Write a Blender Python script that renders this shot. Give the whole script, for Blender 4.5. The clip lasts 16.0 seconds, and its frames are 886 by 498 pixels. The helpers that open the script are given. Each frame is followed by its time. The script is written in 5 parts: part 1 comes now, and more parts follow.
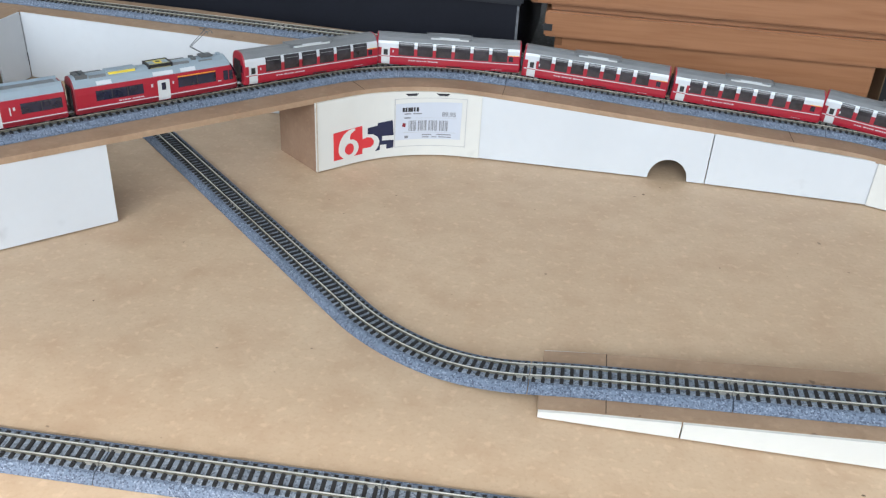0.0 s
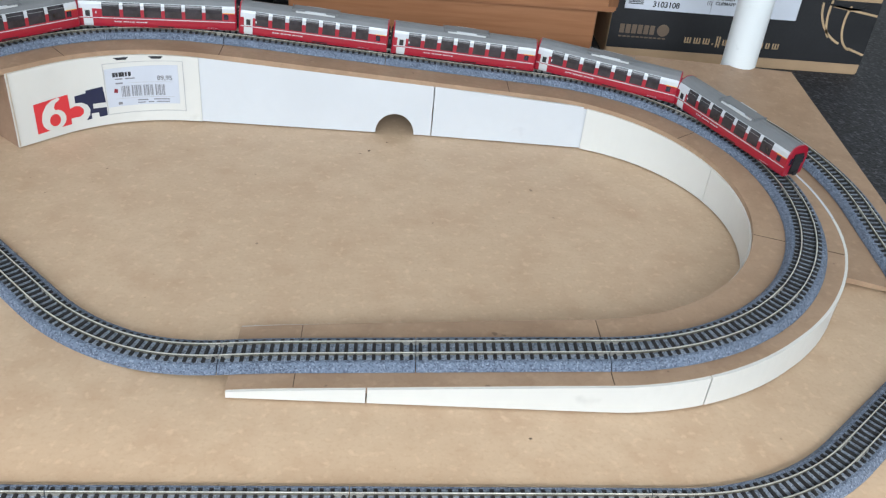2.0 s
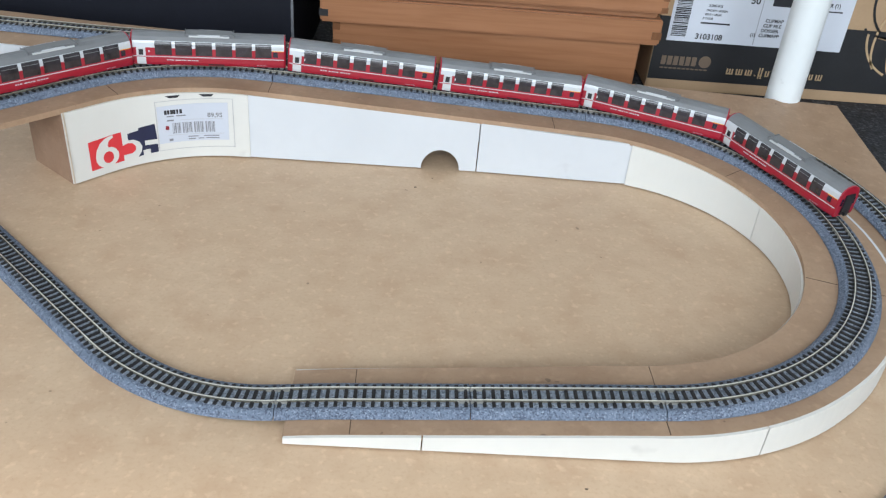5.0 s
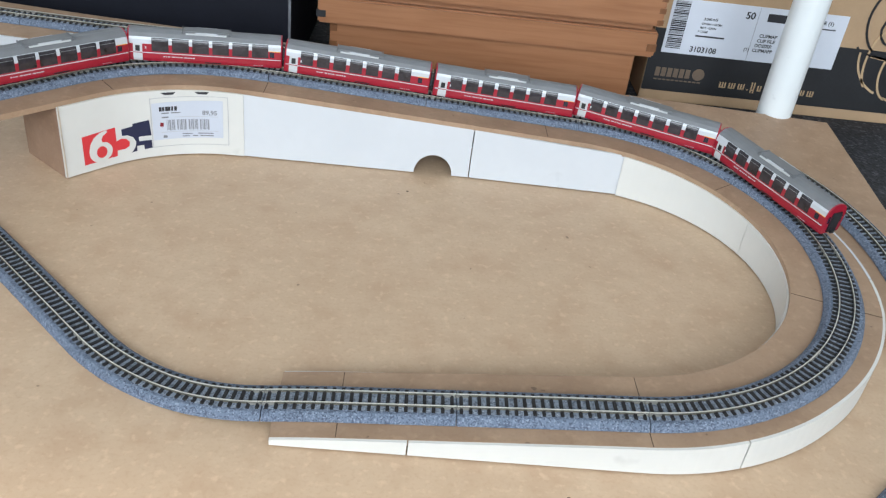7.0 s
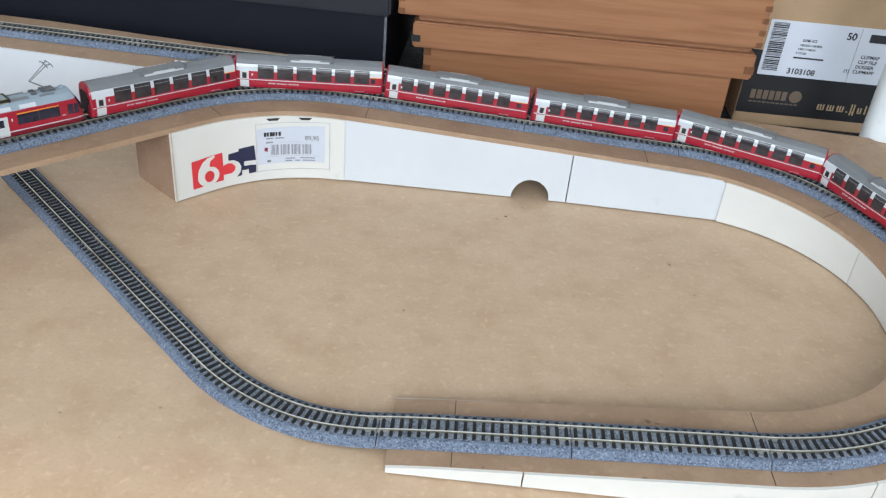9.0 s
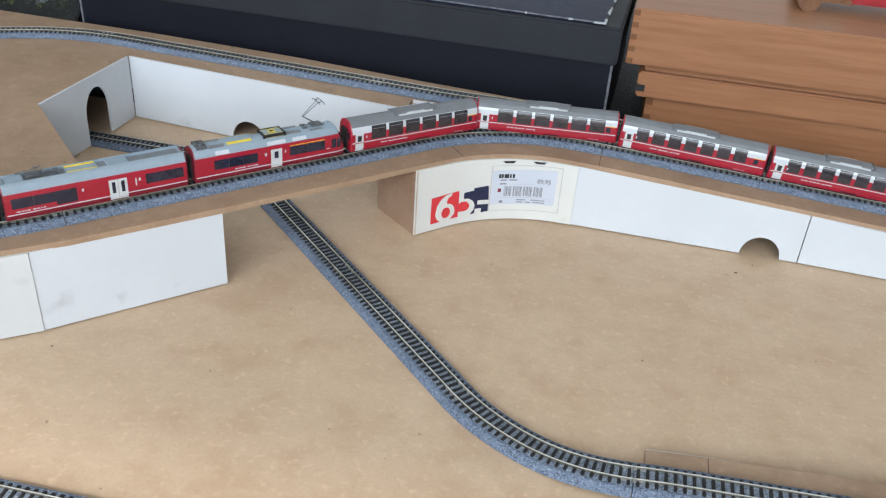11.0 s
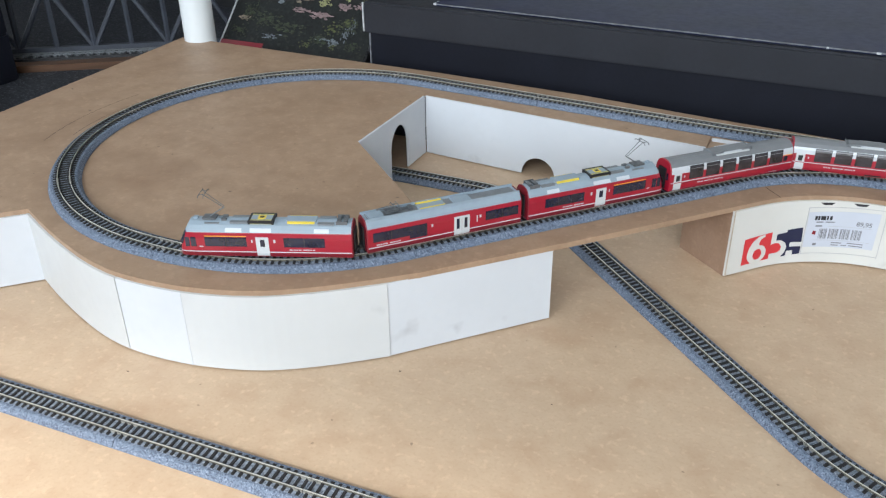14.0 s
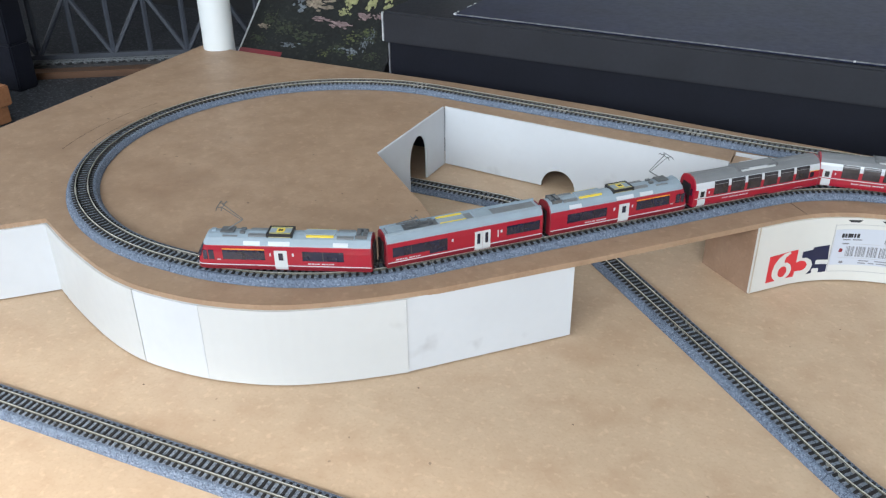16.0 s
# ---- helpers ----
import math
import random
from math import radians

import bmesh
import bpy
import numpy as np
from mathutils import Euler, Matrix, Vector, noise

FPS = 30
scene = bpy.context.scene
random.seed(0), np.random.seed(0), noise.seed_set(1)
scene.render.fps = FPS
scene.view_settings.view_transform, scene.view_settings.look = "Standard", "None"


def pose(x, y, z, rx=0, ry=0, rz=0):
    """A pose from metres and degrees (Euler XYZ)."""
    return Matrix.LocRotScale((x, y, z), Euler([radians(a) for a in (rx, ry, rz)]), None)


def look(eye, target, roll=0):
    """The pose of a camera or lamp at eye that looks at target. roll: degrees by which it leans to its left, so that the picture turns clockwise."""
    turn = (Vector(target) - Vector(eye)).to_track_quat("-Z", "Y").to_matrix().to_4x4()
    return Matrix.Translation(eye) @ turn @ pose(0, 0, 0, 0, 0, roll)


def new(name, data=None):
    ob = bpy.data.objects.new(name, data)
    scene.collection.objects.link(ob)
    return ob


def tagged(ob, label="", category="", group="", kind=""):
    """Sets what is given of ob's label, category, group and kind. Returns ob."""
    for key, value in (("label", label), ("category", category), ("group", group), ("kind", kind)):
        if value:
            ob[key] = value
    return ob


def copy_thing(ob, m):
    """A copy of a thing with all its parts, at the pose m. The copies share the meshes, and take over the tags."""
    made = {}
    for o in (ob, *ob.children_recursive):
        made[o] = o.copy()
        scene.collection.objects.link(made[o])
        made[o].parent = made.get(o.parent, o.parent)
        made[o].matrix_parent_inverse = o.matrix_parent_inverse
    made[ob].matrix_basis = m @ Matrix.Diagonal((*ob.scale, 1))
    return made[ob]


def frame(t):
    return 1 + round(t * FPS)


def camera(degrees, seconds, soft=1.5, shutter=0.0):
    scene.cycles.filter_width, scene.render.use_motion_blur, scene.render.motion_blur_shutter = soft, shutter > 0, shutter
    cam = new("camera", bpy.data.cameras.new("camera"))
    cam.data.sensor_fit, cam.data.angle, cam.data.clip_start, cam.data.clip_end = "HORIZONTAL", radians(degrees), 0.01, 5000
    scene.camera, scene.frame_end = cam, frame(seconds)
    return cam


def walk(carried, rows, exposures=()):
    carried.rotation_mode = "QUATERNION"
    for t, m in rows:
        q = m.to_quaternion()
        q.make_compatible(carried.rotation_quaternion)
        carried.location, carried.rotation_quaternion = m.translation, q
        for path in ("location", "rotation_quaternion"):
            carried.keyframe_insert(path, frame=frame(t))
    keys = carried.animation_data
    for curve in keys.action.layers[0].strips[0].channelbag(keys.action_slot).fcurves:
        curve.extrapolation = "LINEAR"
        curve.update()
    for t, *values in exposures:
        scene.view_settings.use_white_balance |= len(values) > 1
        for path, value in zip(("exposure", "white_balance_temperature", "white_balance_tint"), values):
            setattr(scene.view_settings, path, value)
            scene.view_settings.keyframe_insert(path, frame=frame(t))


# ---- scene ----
cam = camera(54.6, 16.0, soft=1.25)
PATH = [
    (0, (0.052, 0.04, 0.279), (-0.195, 1.754, -0.721), 3.2),
    (0.5, (0.068, 0.064, 0.286), (0.001, 1.743, -0.799), 3.2),
    (1, (0.088, 0.069, 0.288), (0.105, 1.736, -0.816), 3.9),
    (1.5, (0.109, 0.063, 0.296), (0.213, 1.73, -0.805), 4.8),
    (2, (0.126, 0.057, 0.301), (0.276, 1.717, -0.805), 6.0),
    (2.5, (0.134, 0.057, 0.31), (0.28, 1.73, -0.777), 6.1),
    (3, (0.134, 0.058, 0.312), (0.275, 1.737, -0.766), 5.9),
    (3.5, (0.125, 0.06, 0.315), (0.249, 1.74, -0.764), 5.6),
    (4, (0.118, 0.063, 0.314), (0.224, 1.743, -0.766), 5.3),
    (4.5, (0.112, 0.064, 0.316), (0.208, 1.742, -0.769), 5.2),
    (4.7, (0.11, 0.065, 0.315), (0.201, 1.742, -0.769), 5.1),
    (7, (0.108, 0.064, 0.32), (0.224, 1.742, -0.762), 7.4),
    (7.5, (0.108, 0.064, 0.318), (0.223, 1.744, -0.762), 7.6),
    (8, (0.107, 0.066, 0.318), (0.211, 1.75, -0.755), 7.5),
    (8.5, (0.09, 0.067, 0.319), (0.151, 1.755, -0.753), 7.1),
    (8.7, (0.086, 0.067, 0.321), (0.111, 1.756, -0.749), 6.3),
    (10.8, (0.016, 0.051, 0.333), (-0.296, 1.737, -0.696), 4.5),
    (11, (0.01, 0.048, 0.332), (-0.336, 1.732, -0.69), 4.2),
    (11.5, (-0.003, 0.04, 0.335), (-0.438, 1.711, -0.673), 3.3),
    (12, (-0.02, 0.03, 0.34), (-0.541, 1.676, -0.669), 1.9),
    (12.5, (-0.042, 0.021, 0.336), (-0.631, 1.649, -0.665), 0.5),
    (13, (-0.06, 0.015, 0.338), (-0.706, 1.629, -0.651), -0.3),
    (13.5, (-0.077, 0.01, 0.336), (-0.772, 1.605, -0.65), -0.4),
    (14, (-0.085, 0.01, 0.34), (-0.824, 1.59, -0.636), -0.7),
    (14.5, (-0.09, 0.01, 0.343), (-0.846, 1.592, -0.619), -0.4),
    (15, (-0.091, 0.012, 0.342), (-0.857, 1.59, -0.62), -0.5),
    (15.5, (-0.092, 0.013, 0.34), (-0.862, 1.587, -0.624), -0.6),
    (16, (-0.093, 0.017, 0.341), (-0.864, 1.591, -0.622), -0.6),
]
walk(cam, [(t, look(eye, target, roll)) for t, eye, target, roll in PATH])

# ---- world, daylight and exposure ----
world = bpy.data.worlds.new("daylight")
scene.world = world
world.use_nodes = True
wn = world.node_tree
sky = wn.nodes.new("ShaderNodeTexSky")
sky.sky_type, sky.sun_disc, sky.sun_elevation, sky.sun_rotation = "NISHITA", False, radians(38), radians(159)
wn.nodes["Background"].inputs["Strength"].default_value = 0.10
wn.links.new(sky.outputs["Color"], wn.nodes["Background"].inputs["Color"])
sun = new("sun", bpy.data.lights.new("sun", "SUN"))
sun.data.energy, sun.data.angle, sun.data.color = 4.2, radians(2.5), (1.0, 0.96, 0.90)
sun.matrix_world = look((2.25, -5.86, 4.86), (0, 0, 0))


def window_light(name, eye, target, w, h, watts, colour):
    ob = new(name, bpy.data.lights.new(name, "AREA"))
    ob.data.shape, ob.data.size, ob.data.size_y = "RECTANGLE", w, h
    ob.data.energy, ob.data.color = watts, colour
    ob.matrix_world = look(eye, target)
    return ob


window_light("window_daylight", (-0.08, -1.56, 1.0), (-0.08, 0.0, 0.72), 2.64, 1.1, 74, (0.82, 0.92, 1.0))
# weak fill light added from the west; no source is known on that side
window_light("added_side_fill", (-2.36, 0.1, 1.1), (-0.5, 0.1, 0.7), 1.5, 1.1, 10, (0.82, 0.92, 1.0))
scene.view_settings.exposure = 0.0


# ---- materials ----
def material(name, colour, rough=0.6, metal=0.0, vary=0.12, size=60.0, bump=0.0, bump_size=400.0, second=None, spots=0.0, spot_colour=(0.1, 0.06, 0.03), spot_size=25.0, coat=0.0, emit=0.0, per_object=0.0, spec=0.5):
    m = bpy.data.materials.new(name)
    m.use_nodes = True
    t = m.node_tree
    b = t.nodes["Principled BSDF"]
    b.inputs["Roughness"].default_value, b.inputs["Metallic"].default_value = rough, metal
    b.inputs["Coat Weight"].default_value = coat
    b.inputs["Specular IOR Level"].default_value = spec
    co = t.nodes.new("ShaderNodeTexCoord")

    def noise_at(scale, detail=4.0):
        n = t.nodes.new("ShaderNodeTexNoise")
        n.inputs["Scale"].default_value, n.inputs["Detail"].default_value = scale, detail
        t.links.new(co.outputs["Object"], n.inputs["Vector"])
        return n

    def mix(fac, a, c):
        x = t.nodes.new("ShaderNodeMix")
        x.data_type = "RGBA"
        for socket, v in ((x.inputs[0], fac), (x.inputs[6], a), (x.inputs[7], c)):
            if isinstance(v, tuple):
                socket.default_value = (*v, 1)
            else:
                t.links.new(v, socket)
        return x.outputs[2]

    def ramp(value, lo, hi):
        r = t.nodes.new("ShaderNodeMapRange")
        r.inputs["From Min"].default_value, r.inputs["From Max"].default_value = lo, hi
        t.links.new(value, r.inputs["Value"])
        return r.outputs["Result"]

    dark = tuple(c * (1 - vary) for c in colour)
    light = second or tuple(min(1, c * (1 + vary)) for c in colour)
    out = mix(ramp(noise_at(size).outputs["Fac"], 0.3, 0.7), dark, light)
    fine = noise_at(size * 9, 2.0)
    out = mix(ramp(fine.outputs["Fac"], 0.35, 0.75), out, mix(ramp(fine.outputs["Fac"], 0.0, 1.6), out, dark))
    if spots:
        s = noise_at(spot_size, 3.0)
        out = mix(ramp(s.outputs["Fac"], 0.72 - spots, 0.80 - spots * 0.5), out, mix(ramp(s.outputs["Fac"], 0.3, 1.1), out, spot_colour))
    if per_object:
        info = t.nodes.new("ShaderNodeObjectInfo")
        out = mix(ramp(info.outputs["Random"], 0.0, 1.0 / per_object), out, dark)
    t.links.new(out, b.inputs["Base Color"])
    rr = t.nodes.new("ShaderNodeMapRange")
    rr.inputs["To Min"].default_value, rr.inputs["To Max"].default_value = max(0.02, rough * 0.85), min(1.0, rough * 1.15)
    t.links.new(fine.outputs["Fac"], rr.inputs["Value"])
    t.links.new(rr.outputs["Result"], b.inputs["Roughness"])
    if bump:
        bp = t.nodes.new("ShaderNodeBump")
        bp.inputs["Strength"].default_value, bp.inputs["Distance"].default_value = bump, 0.0006
        t.links.new(noise_at(bump_size, 5.0).outputs["Fac"], bp.inputs["Height"])
        t.links.new(bp.outputs["Normal"], b.inputs["Normal"])
    if emit:
        b.inputs["Emission Color"].default_value, b.inputs["Emission Strength"].default_value = (1.0, 0.85, 0.6, 1), emit
    return m


def speckle(name, base, dark, light, scale, rough=0.9):
    """Crushed-stone look: small cells of several greys, with relief."""
    m = bpy.data.materials.new(name)
    m.use_nodes = True
    t = m.node_tree
    b = t.nodes["Principled BSDF"]
    b.inputs["Roughness"].default_value = rough
    co = t.nodes.new("ShaderNodeTexCoord")
    v = t.nodes.new("ShaderNodeTexVoronoi")
    v.inputs["Scale"].default_value = scale
    t.links.new(co.outputs["Object"], v.inputs["Vector"])
    sep = t.nodes.new("ShaderNodeSeparateColor")
    t.links.new(v.outputs["Color"], sep.inputs["Color"])
    r = t.nodes.new("ShaderNodeValToRGB")
    e = r.color_ramp.elements
    e[0].position, e[0].color = 0.0, (*dark, 1)
    e[1].position, e[1].color = 1.0, (*light, 1)
    for p, c in ((0.22, dark), (0.32, base), (0.80, base)):
        x = e.new(p)
        x.color = (*c, 1)
    t.links.new(sep.outputs["Red"], r.inputs["Fac"])
    n = t.nodes.new("ShaderNodeTexNoise")
    n.inputs["Scale"].default_value = 35
    t.links.new(co.outputs["Object"], n.inputs["Vector"])
    mr = t.nodes.new("ShaderNodeMapRange")
    mr.inputs["To Min"].default_value, mr.inputs["To Max"].default_value = 0.78, 1.18
    t.links.new(n.outputs["Fac"], mr.inputs["Value"])
    x = t.nodes.new("ShaderNodeVectorMath")
    x.operation = "SCALE"
    t.links.new(r.outputs["Color"], x.inputs[0])
    t.links.new(mr.outputs["Result"], x.inputs["Scale"])
    t.links.new(x.outputs["Vector"], b.inputs["Base Color"])
    bp = t.nodes.new("ShaderNodeBump")
    bp.inputs["Strength"].default_value, bp.inputs["Distance"].default_value = 0.5, 0.0005
    t.links.new(v.outputs["Distance"], bp.inputs["Height"])
    t.links.new(bp.outputs["Normal"], b.inputs["Normal"])
    return m


def fibreboard(name, base, blotch, stain):
    """MDF: fine felted fibres, soft clouds, a few darker stains and pale scuffs."""
    m = bpy.data.materials.new(name)
    m.use_nodes = True
    t = m.node_tree
    b = t.nodes["Principled BSDF"]
    co = t.nodes.new("ShaderNodeTexCoord")

    def noise_at(scale, detail, stretch=None):
        n = t.nodes.new("ShaderNodeTexNoise")
        n.inputs["Scale"].default_value, n.inputs["Detail"].default_value = scale, detail
        src = co.outputs["Object"]
        if stretch:
            mp = t.nodes.new("ShaderNodeMapping")
            mp.inputs["Scale"].default_value = stretch
            t.links.new(src, mp.inputs["Vector"])
            src = mp.outputs["Vector"]
        t.links.new(src, n.inputs["Vector"])
        return n.outputs["Fac"]

    def rng(v, a, c):
        r = t.nodes.new("ShaderNodeMapRange")
        r.inputs["From Min"].default_value, r.inputs["From Max"].default_value = a, c
        t.links.new(v, r.inputs["Value"])
        return r.outputs["Result"]

    def mix(f, a, c):
        x = t.nodes.new("ShaderNodeMix")
        x.data_type = "RGBA"
        for s, v in ((x.inputs[0], f), (x.inputs[6], a), (x.inputs[7], c)):
            if isinstance(v, tuple):
                s.default_value = (*v, 1)
            else:
                t.links.new(v, s)
        return x.outputs[2]

    def half(v, k):
        r = t.nodes.new("ShaderNodeMath")
        r.operation = "MULTIPLY"
        r.inputs[1].default_value = k
        t.links.new(v, r.inputs[0])
        return r.outputs[0]

    c = mix(half(rng(noise_at(11, 5), 0.35, 0.70), 0.55), base, blotch)
    c = mix(half(rng(noise_at(85, 5), 0.42, 0.66), 0.5), c, blotch)
    c = mix(half(rng(noise_at(34, 4), 0.45, 0.70), 0.4), c, stain)
    c = mix(half(rng(noise_at(420, 3), 0.50, 0.72), 0.26), c, stain)
    c = mix(half(rng(noise_at(190, 4), 0.56, 0.72), 0.40), c, tuple(min(1, v * 1.26) for v in base))
    c = mix(half(rng(noise_at(7.5, 2), 0.62, 0.74), 0.5), c, stain)
    c = mix(half(rng(noise_at(170, 1), 0.785, 0.82), 0.6), c, tuple(v * 0.30 for v in stain))
    t.links.new(c, b.inputs["Base Color"])
    r = t.nodes.new("ShaderNodeMapRange")
    r.inputs["To Min"].default_value, r.inputs["To Max"].default_value = 0.42, 0.62
    t.links.new(noise_at(40, 3), r.inputs["Value"])
    t.links.new(r.outputs["Result"], b.inputs["Roughness"])
    bp = t.nodes.new("ShaderNodeBump")
    bp.inputs["Strength"].default_value, bp.inputs["Distance"].default_value = 0.12, 0.0004
    t.links.new(noise_at(300, 3), bp.inputs["Height"])
    t.links.new(bp.outputs["Normal"], b.inputs["Normal"])
    return m


def wood_grain(name, base, dark, scale=14.0, along=(0.06, 1, 1), rough=0.38):
    m = bpy.data.materials.new(name)
    m.use_nodes = True
    t = m.node_tree
    b = t.nodes["Principled BSDF"]
    b.inputs["Roughness"].default_value = rough
    co = t.nodes.new("ShaderNodeTexCoord")
    mp = t.nodes.new("ShaderNodeMapping")
    mp.inputs["Scale"].default_value = along
    t.links.new(co.outputs["Object"], mp.inputs["Vector"])
    r = t.nodes.new("ShaderNodeValToRGB")
    r.color_ramp.elements[0].color, r.color_ramp.elements[1].color = (*dark, 1), (*base, 1)
    r.color_ramp.elements[0].position, r.color_ramp.elements[1].position = 0.30, 0.62
    n = t.nodes.new("ShaderNodeTexNoise")
    n.inputs["Scale"].default_value, n.inputs["Detail"].default_value, n.inputs["Distortion"].default_value = scale * 16, 8, 0.35
    t.links.new(mp.outputs["Vector"], n.inputs["Vector"])
    t.links.new(n.outputs["Fac"], r.inputs["Fac"])
    n2 = t.nodes.new("ShaderNodeTexNoise")
    n2.inputs["Scale"].default_value = 9
    t.links.new(mp.outputs["Vector"], n2.inputs["Vector"])
    mr = t.nodes.new("ShaderNodeMapRange")
    mr.inputs["To Min"].default_value, mr.inputs["To Max"].default_value = 0.86, 1.14
    t.links.new(n2.outputs["Fac"], mr.inputs["Value"])
    x = t.nodes.new("ShaderNodeVectorMath")
    x.operation = "SCALE"
    t.links.new(r.outputs["Color"], x.inputs[0])
    t.links.new(mr.outputs["Result"], x.inputs["Scale"])
    t.links.new(x.outputs["Vector"], b.inputs["Base Color"])
    bp = t.nodes.new("ShaderNodeBump")
    bp.inputs["Strength"].default_value, bp.inputs["Distance"].default_value = 0.1, 0.0005
    t.links.new(n.outputs["Fac"], bp.inputs["Height"])
    t.links.new(bp.outputs["Normal"], b.inputs["Normal"])
    return m


MDF = fibreboard("mdf_base", (0.565, 0.412, 0.280), (0.495, 0.347, 0.226), (0.41, 0.257, 0.155))
MDF_TOP = fibreboard("mdf_upper", (0.385, 0.258, 0.168), (0.305, 0.196, 0.123), (0.235, 0.140, 0.084))
SEAM = material("dark_joint", (0.10, 0.065, 0.042), 0.9, vary=0.3, size=200)
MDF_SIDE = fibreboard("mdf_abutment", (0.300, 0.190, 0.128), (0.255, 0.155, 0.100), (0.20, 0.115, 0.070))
CARD = material("white_card", (0.575, 0.595, 0.625), 0.55, vary=0.035, size=14, bump=0.05, bump_size=250, spots=0.07, spot_colour=(0.36, 0.36, 0.38), spot_size=32)
CARD_WARM = material("cream_card", (0.625, 0.618, 0.588), 0.5, vary=0.035, size=14, bump=0.05, bump_size=250, spots=0.03, spot_colour=(0.42, 0.41, 0.39), spot_size=34)
CARD_MID = material("off_white_card", (0.555, 0.562, 0.562), 0.52, vary=0.035, size=14, bump=0.05, bump_size=250, spots=0.05, spot_colour=(0.38, 0.38, 0.38), spot_size=30)
CARD_EDGE = material("card_cut_edge", (0.50, 0.42, 0.33), 0.9, vary=0.2, size=200)
BALLAST = speckle("roadbed_stone", (0.138, 0.172, 0.235), (0.072, 0.090, 0.13), (0.25, 0.295, 0.37), 1500)
# lighter copy of the roadbed stone: grazing window light put into its colour
BALLAST_LIT = speckle("roadbed_stone_lit", (0.205, 0.238, 0.290), (0.115, 0.135, 0.17), (0.33, 0.37, 0.43), 1100)
SLEEPER = material("sleeper_plastic", (0.014, 0.013, 0.014), 0.75, vary=0.3, size=300, per_object=0.5)
RAIL = material("nickel_silver_rail", (0.80, 0.785, 0.72), 0.30, 0.8, vary=0.10, size=60)
RAIL_WEB = material("dull_rail_web", (0.15, 0.14, 0.11), 0.55, 0.3, vary=0.15, size=60)
JOINER = material("rail_joiner_metal", (0.34, 0.33, 0.30), 0.4, 0.5, vary=0.2, size=200)
RED = material("train_red", (0.315, 0.007, 0.024), 0.30, vary=0.015, size=80, coat=0.3)
RED_DARK = material("train_skirt_red", (0.19, 0.008, 0.018), 0.4, vary=0.03, size=80)
ROOF_GREY = material("train_roof_blue_grey", (0.255, 0.315, 0.365), 0.5, vary=0.05, size=120)
ROOF_COACH = material("coach_roof_grey", (0.165, 0.172, 0.182), 0.5, vary=0.06, size=120)
ROOF_DARK = material("roof_panel_grey", (0.17, 0.18, 0.19), 0.55, vary=0.12, size=150)
TRAIN_WHITE = material("train_white", (0.52, 0.545, 0.58), 0.35, vary=0.03, size=80, coat=0.2)
SILVER = material("door_silver", (0.52, 0.54, 0.55), 0.4, vary=0.05, size=80)
YELLOW_PALE = material("roof_grating_paint", (0.40, 0.37, 0.16), 0.55, vary=0.35, size=420)
YELLOW = material("yellow_band", (0.72, 0.54, 0.06), 0.5, vary=0.08, size=100)
ORANGE = material("first_class_stripe", (0.75, 0.36, 0.03), 0.45, vary=0.05, size=80)
GLASS = material("tinted_window", (0.014, 0.016, 0.036), 0.16, vary=0.3, size=140, coat=0.3)
GLASS_COACH = material("tinted_panorama_window", (0.034, 0.030, 0.036), 0.16, vary=0.5, size=160, coat=0.15)
BLACK = material("black_plastic", (0.015, 0.015, 0.017), 0.5, vary=0.25, size=100)
METAL = material("pantograph_metal", (0.16, 0.17, 0.18), 0.45, 0.6, vary=0.1, size=100)
LAMP = material("headlamp_lens", (0.9, 0.8, 0.6), 0.2, emit=1.2)
BLACK_BOX = material("black_box_paper", (0.007, 0.0078, 0.0135), 0.55, vary=0.12, size=30, bump=0.10, bump_size=900, spec=0.22)
NAVY = material("navy_gloss_board", (0.011, 0.0145, 0.042), 0.36, vary=0.3, size=16, spec=0.08)
BLACK_LID = material("black_lid_paper", (0.019, 0.020, 0.026), 0.55, vary=0.15, size=24, bump=0.12, bump_size=900, spec=0.32)
WORN_DIM = material("rubbed_grey_edge", (0.15, 0.155, 0.17), 0.8, vary=0.4, size=140)
WORN = material("worn_paper_edge", (0.50, 0.51, 0.52), 0.8, vary=0.3, size=140)
WOOD = wood_grain("beech_box_wood", (0.360, 0.163, 0.078), (0.285, 0.120, 0.053))
WOOD_DARK = wood_grain("box_end_grain", (0.20, 0.085, 0.035), (0.14, 0.055, 0.022), along=(1, 1, 0.1))
PLANK = wood_grain("dark_plank_wood", (0.105, 0.052, 0.028), (0.07, 0.034, 0.018))
KRAFT = material("kraft_cardboard", (0.40, 0.265, 0.155), 0.8, vary=0.06, size=40, bump=0.08, bump_size=500)
PRINT_BLACK = material("black_print", (0.014, 0.014, 0.016), 0.5, vary=0.15, size=40)
INK = material("ink", (0.02, 0.02, 0.025), 0.6, vary=0.1, size=100)
FAINT = material("faint_print", (0.44, 0.44, 0.46), 0.6, vary=0.1, size=100)
INK_GREY = material("grey_ink", (0.20, 0.20, 0.22), 0.6, vary=0.1, size=100)
PAPER = material("label_paper", (0.60, 0.625, 0.69), 0.6, vary=0.03, size=30)
LOGO_PRINT = material("dull_brown_print", (0.15, 0.105, 0.072), 0.7, vary=0.1, size=60)
TAN_PRINT = material("tan_print", (0.48, 0.33, 0.19), 0.7, vary=0.06, size=60)
PRINT_RED = material("red_print", (0.62, 0.035, 0.045), 0.45, vary=0.05, size=50)
LABEL_BLUE = material("bluish_label_paper", (0.515, 0.545, 0.615), 0.55, vary=0.03, size=30)
PRINT_NAVY = material("navy_print", (0.013, 0.018, 0.055), 0.45, vary=0.08, size=50)
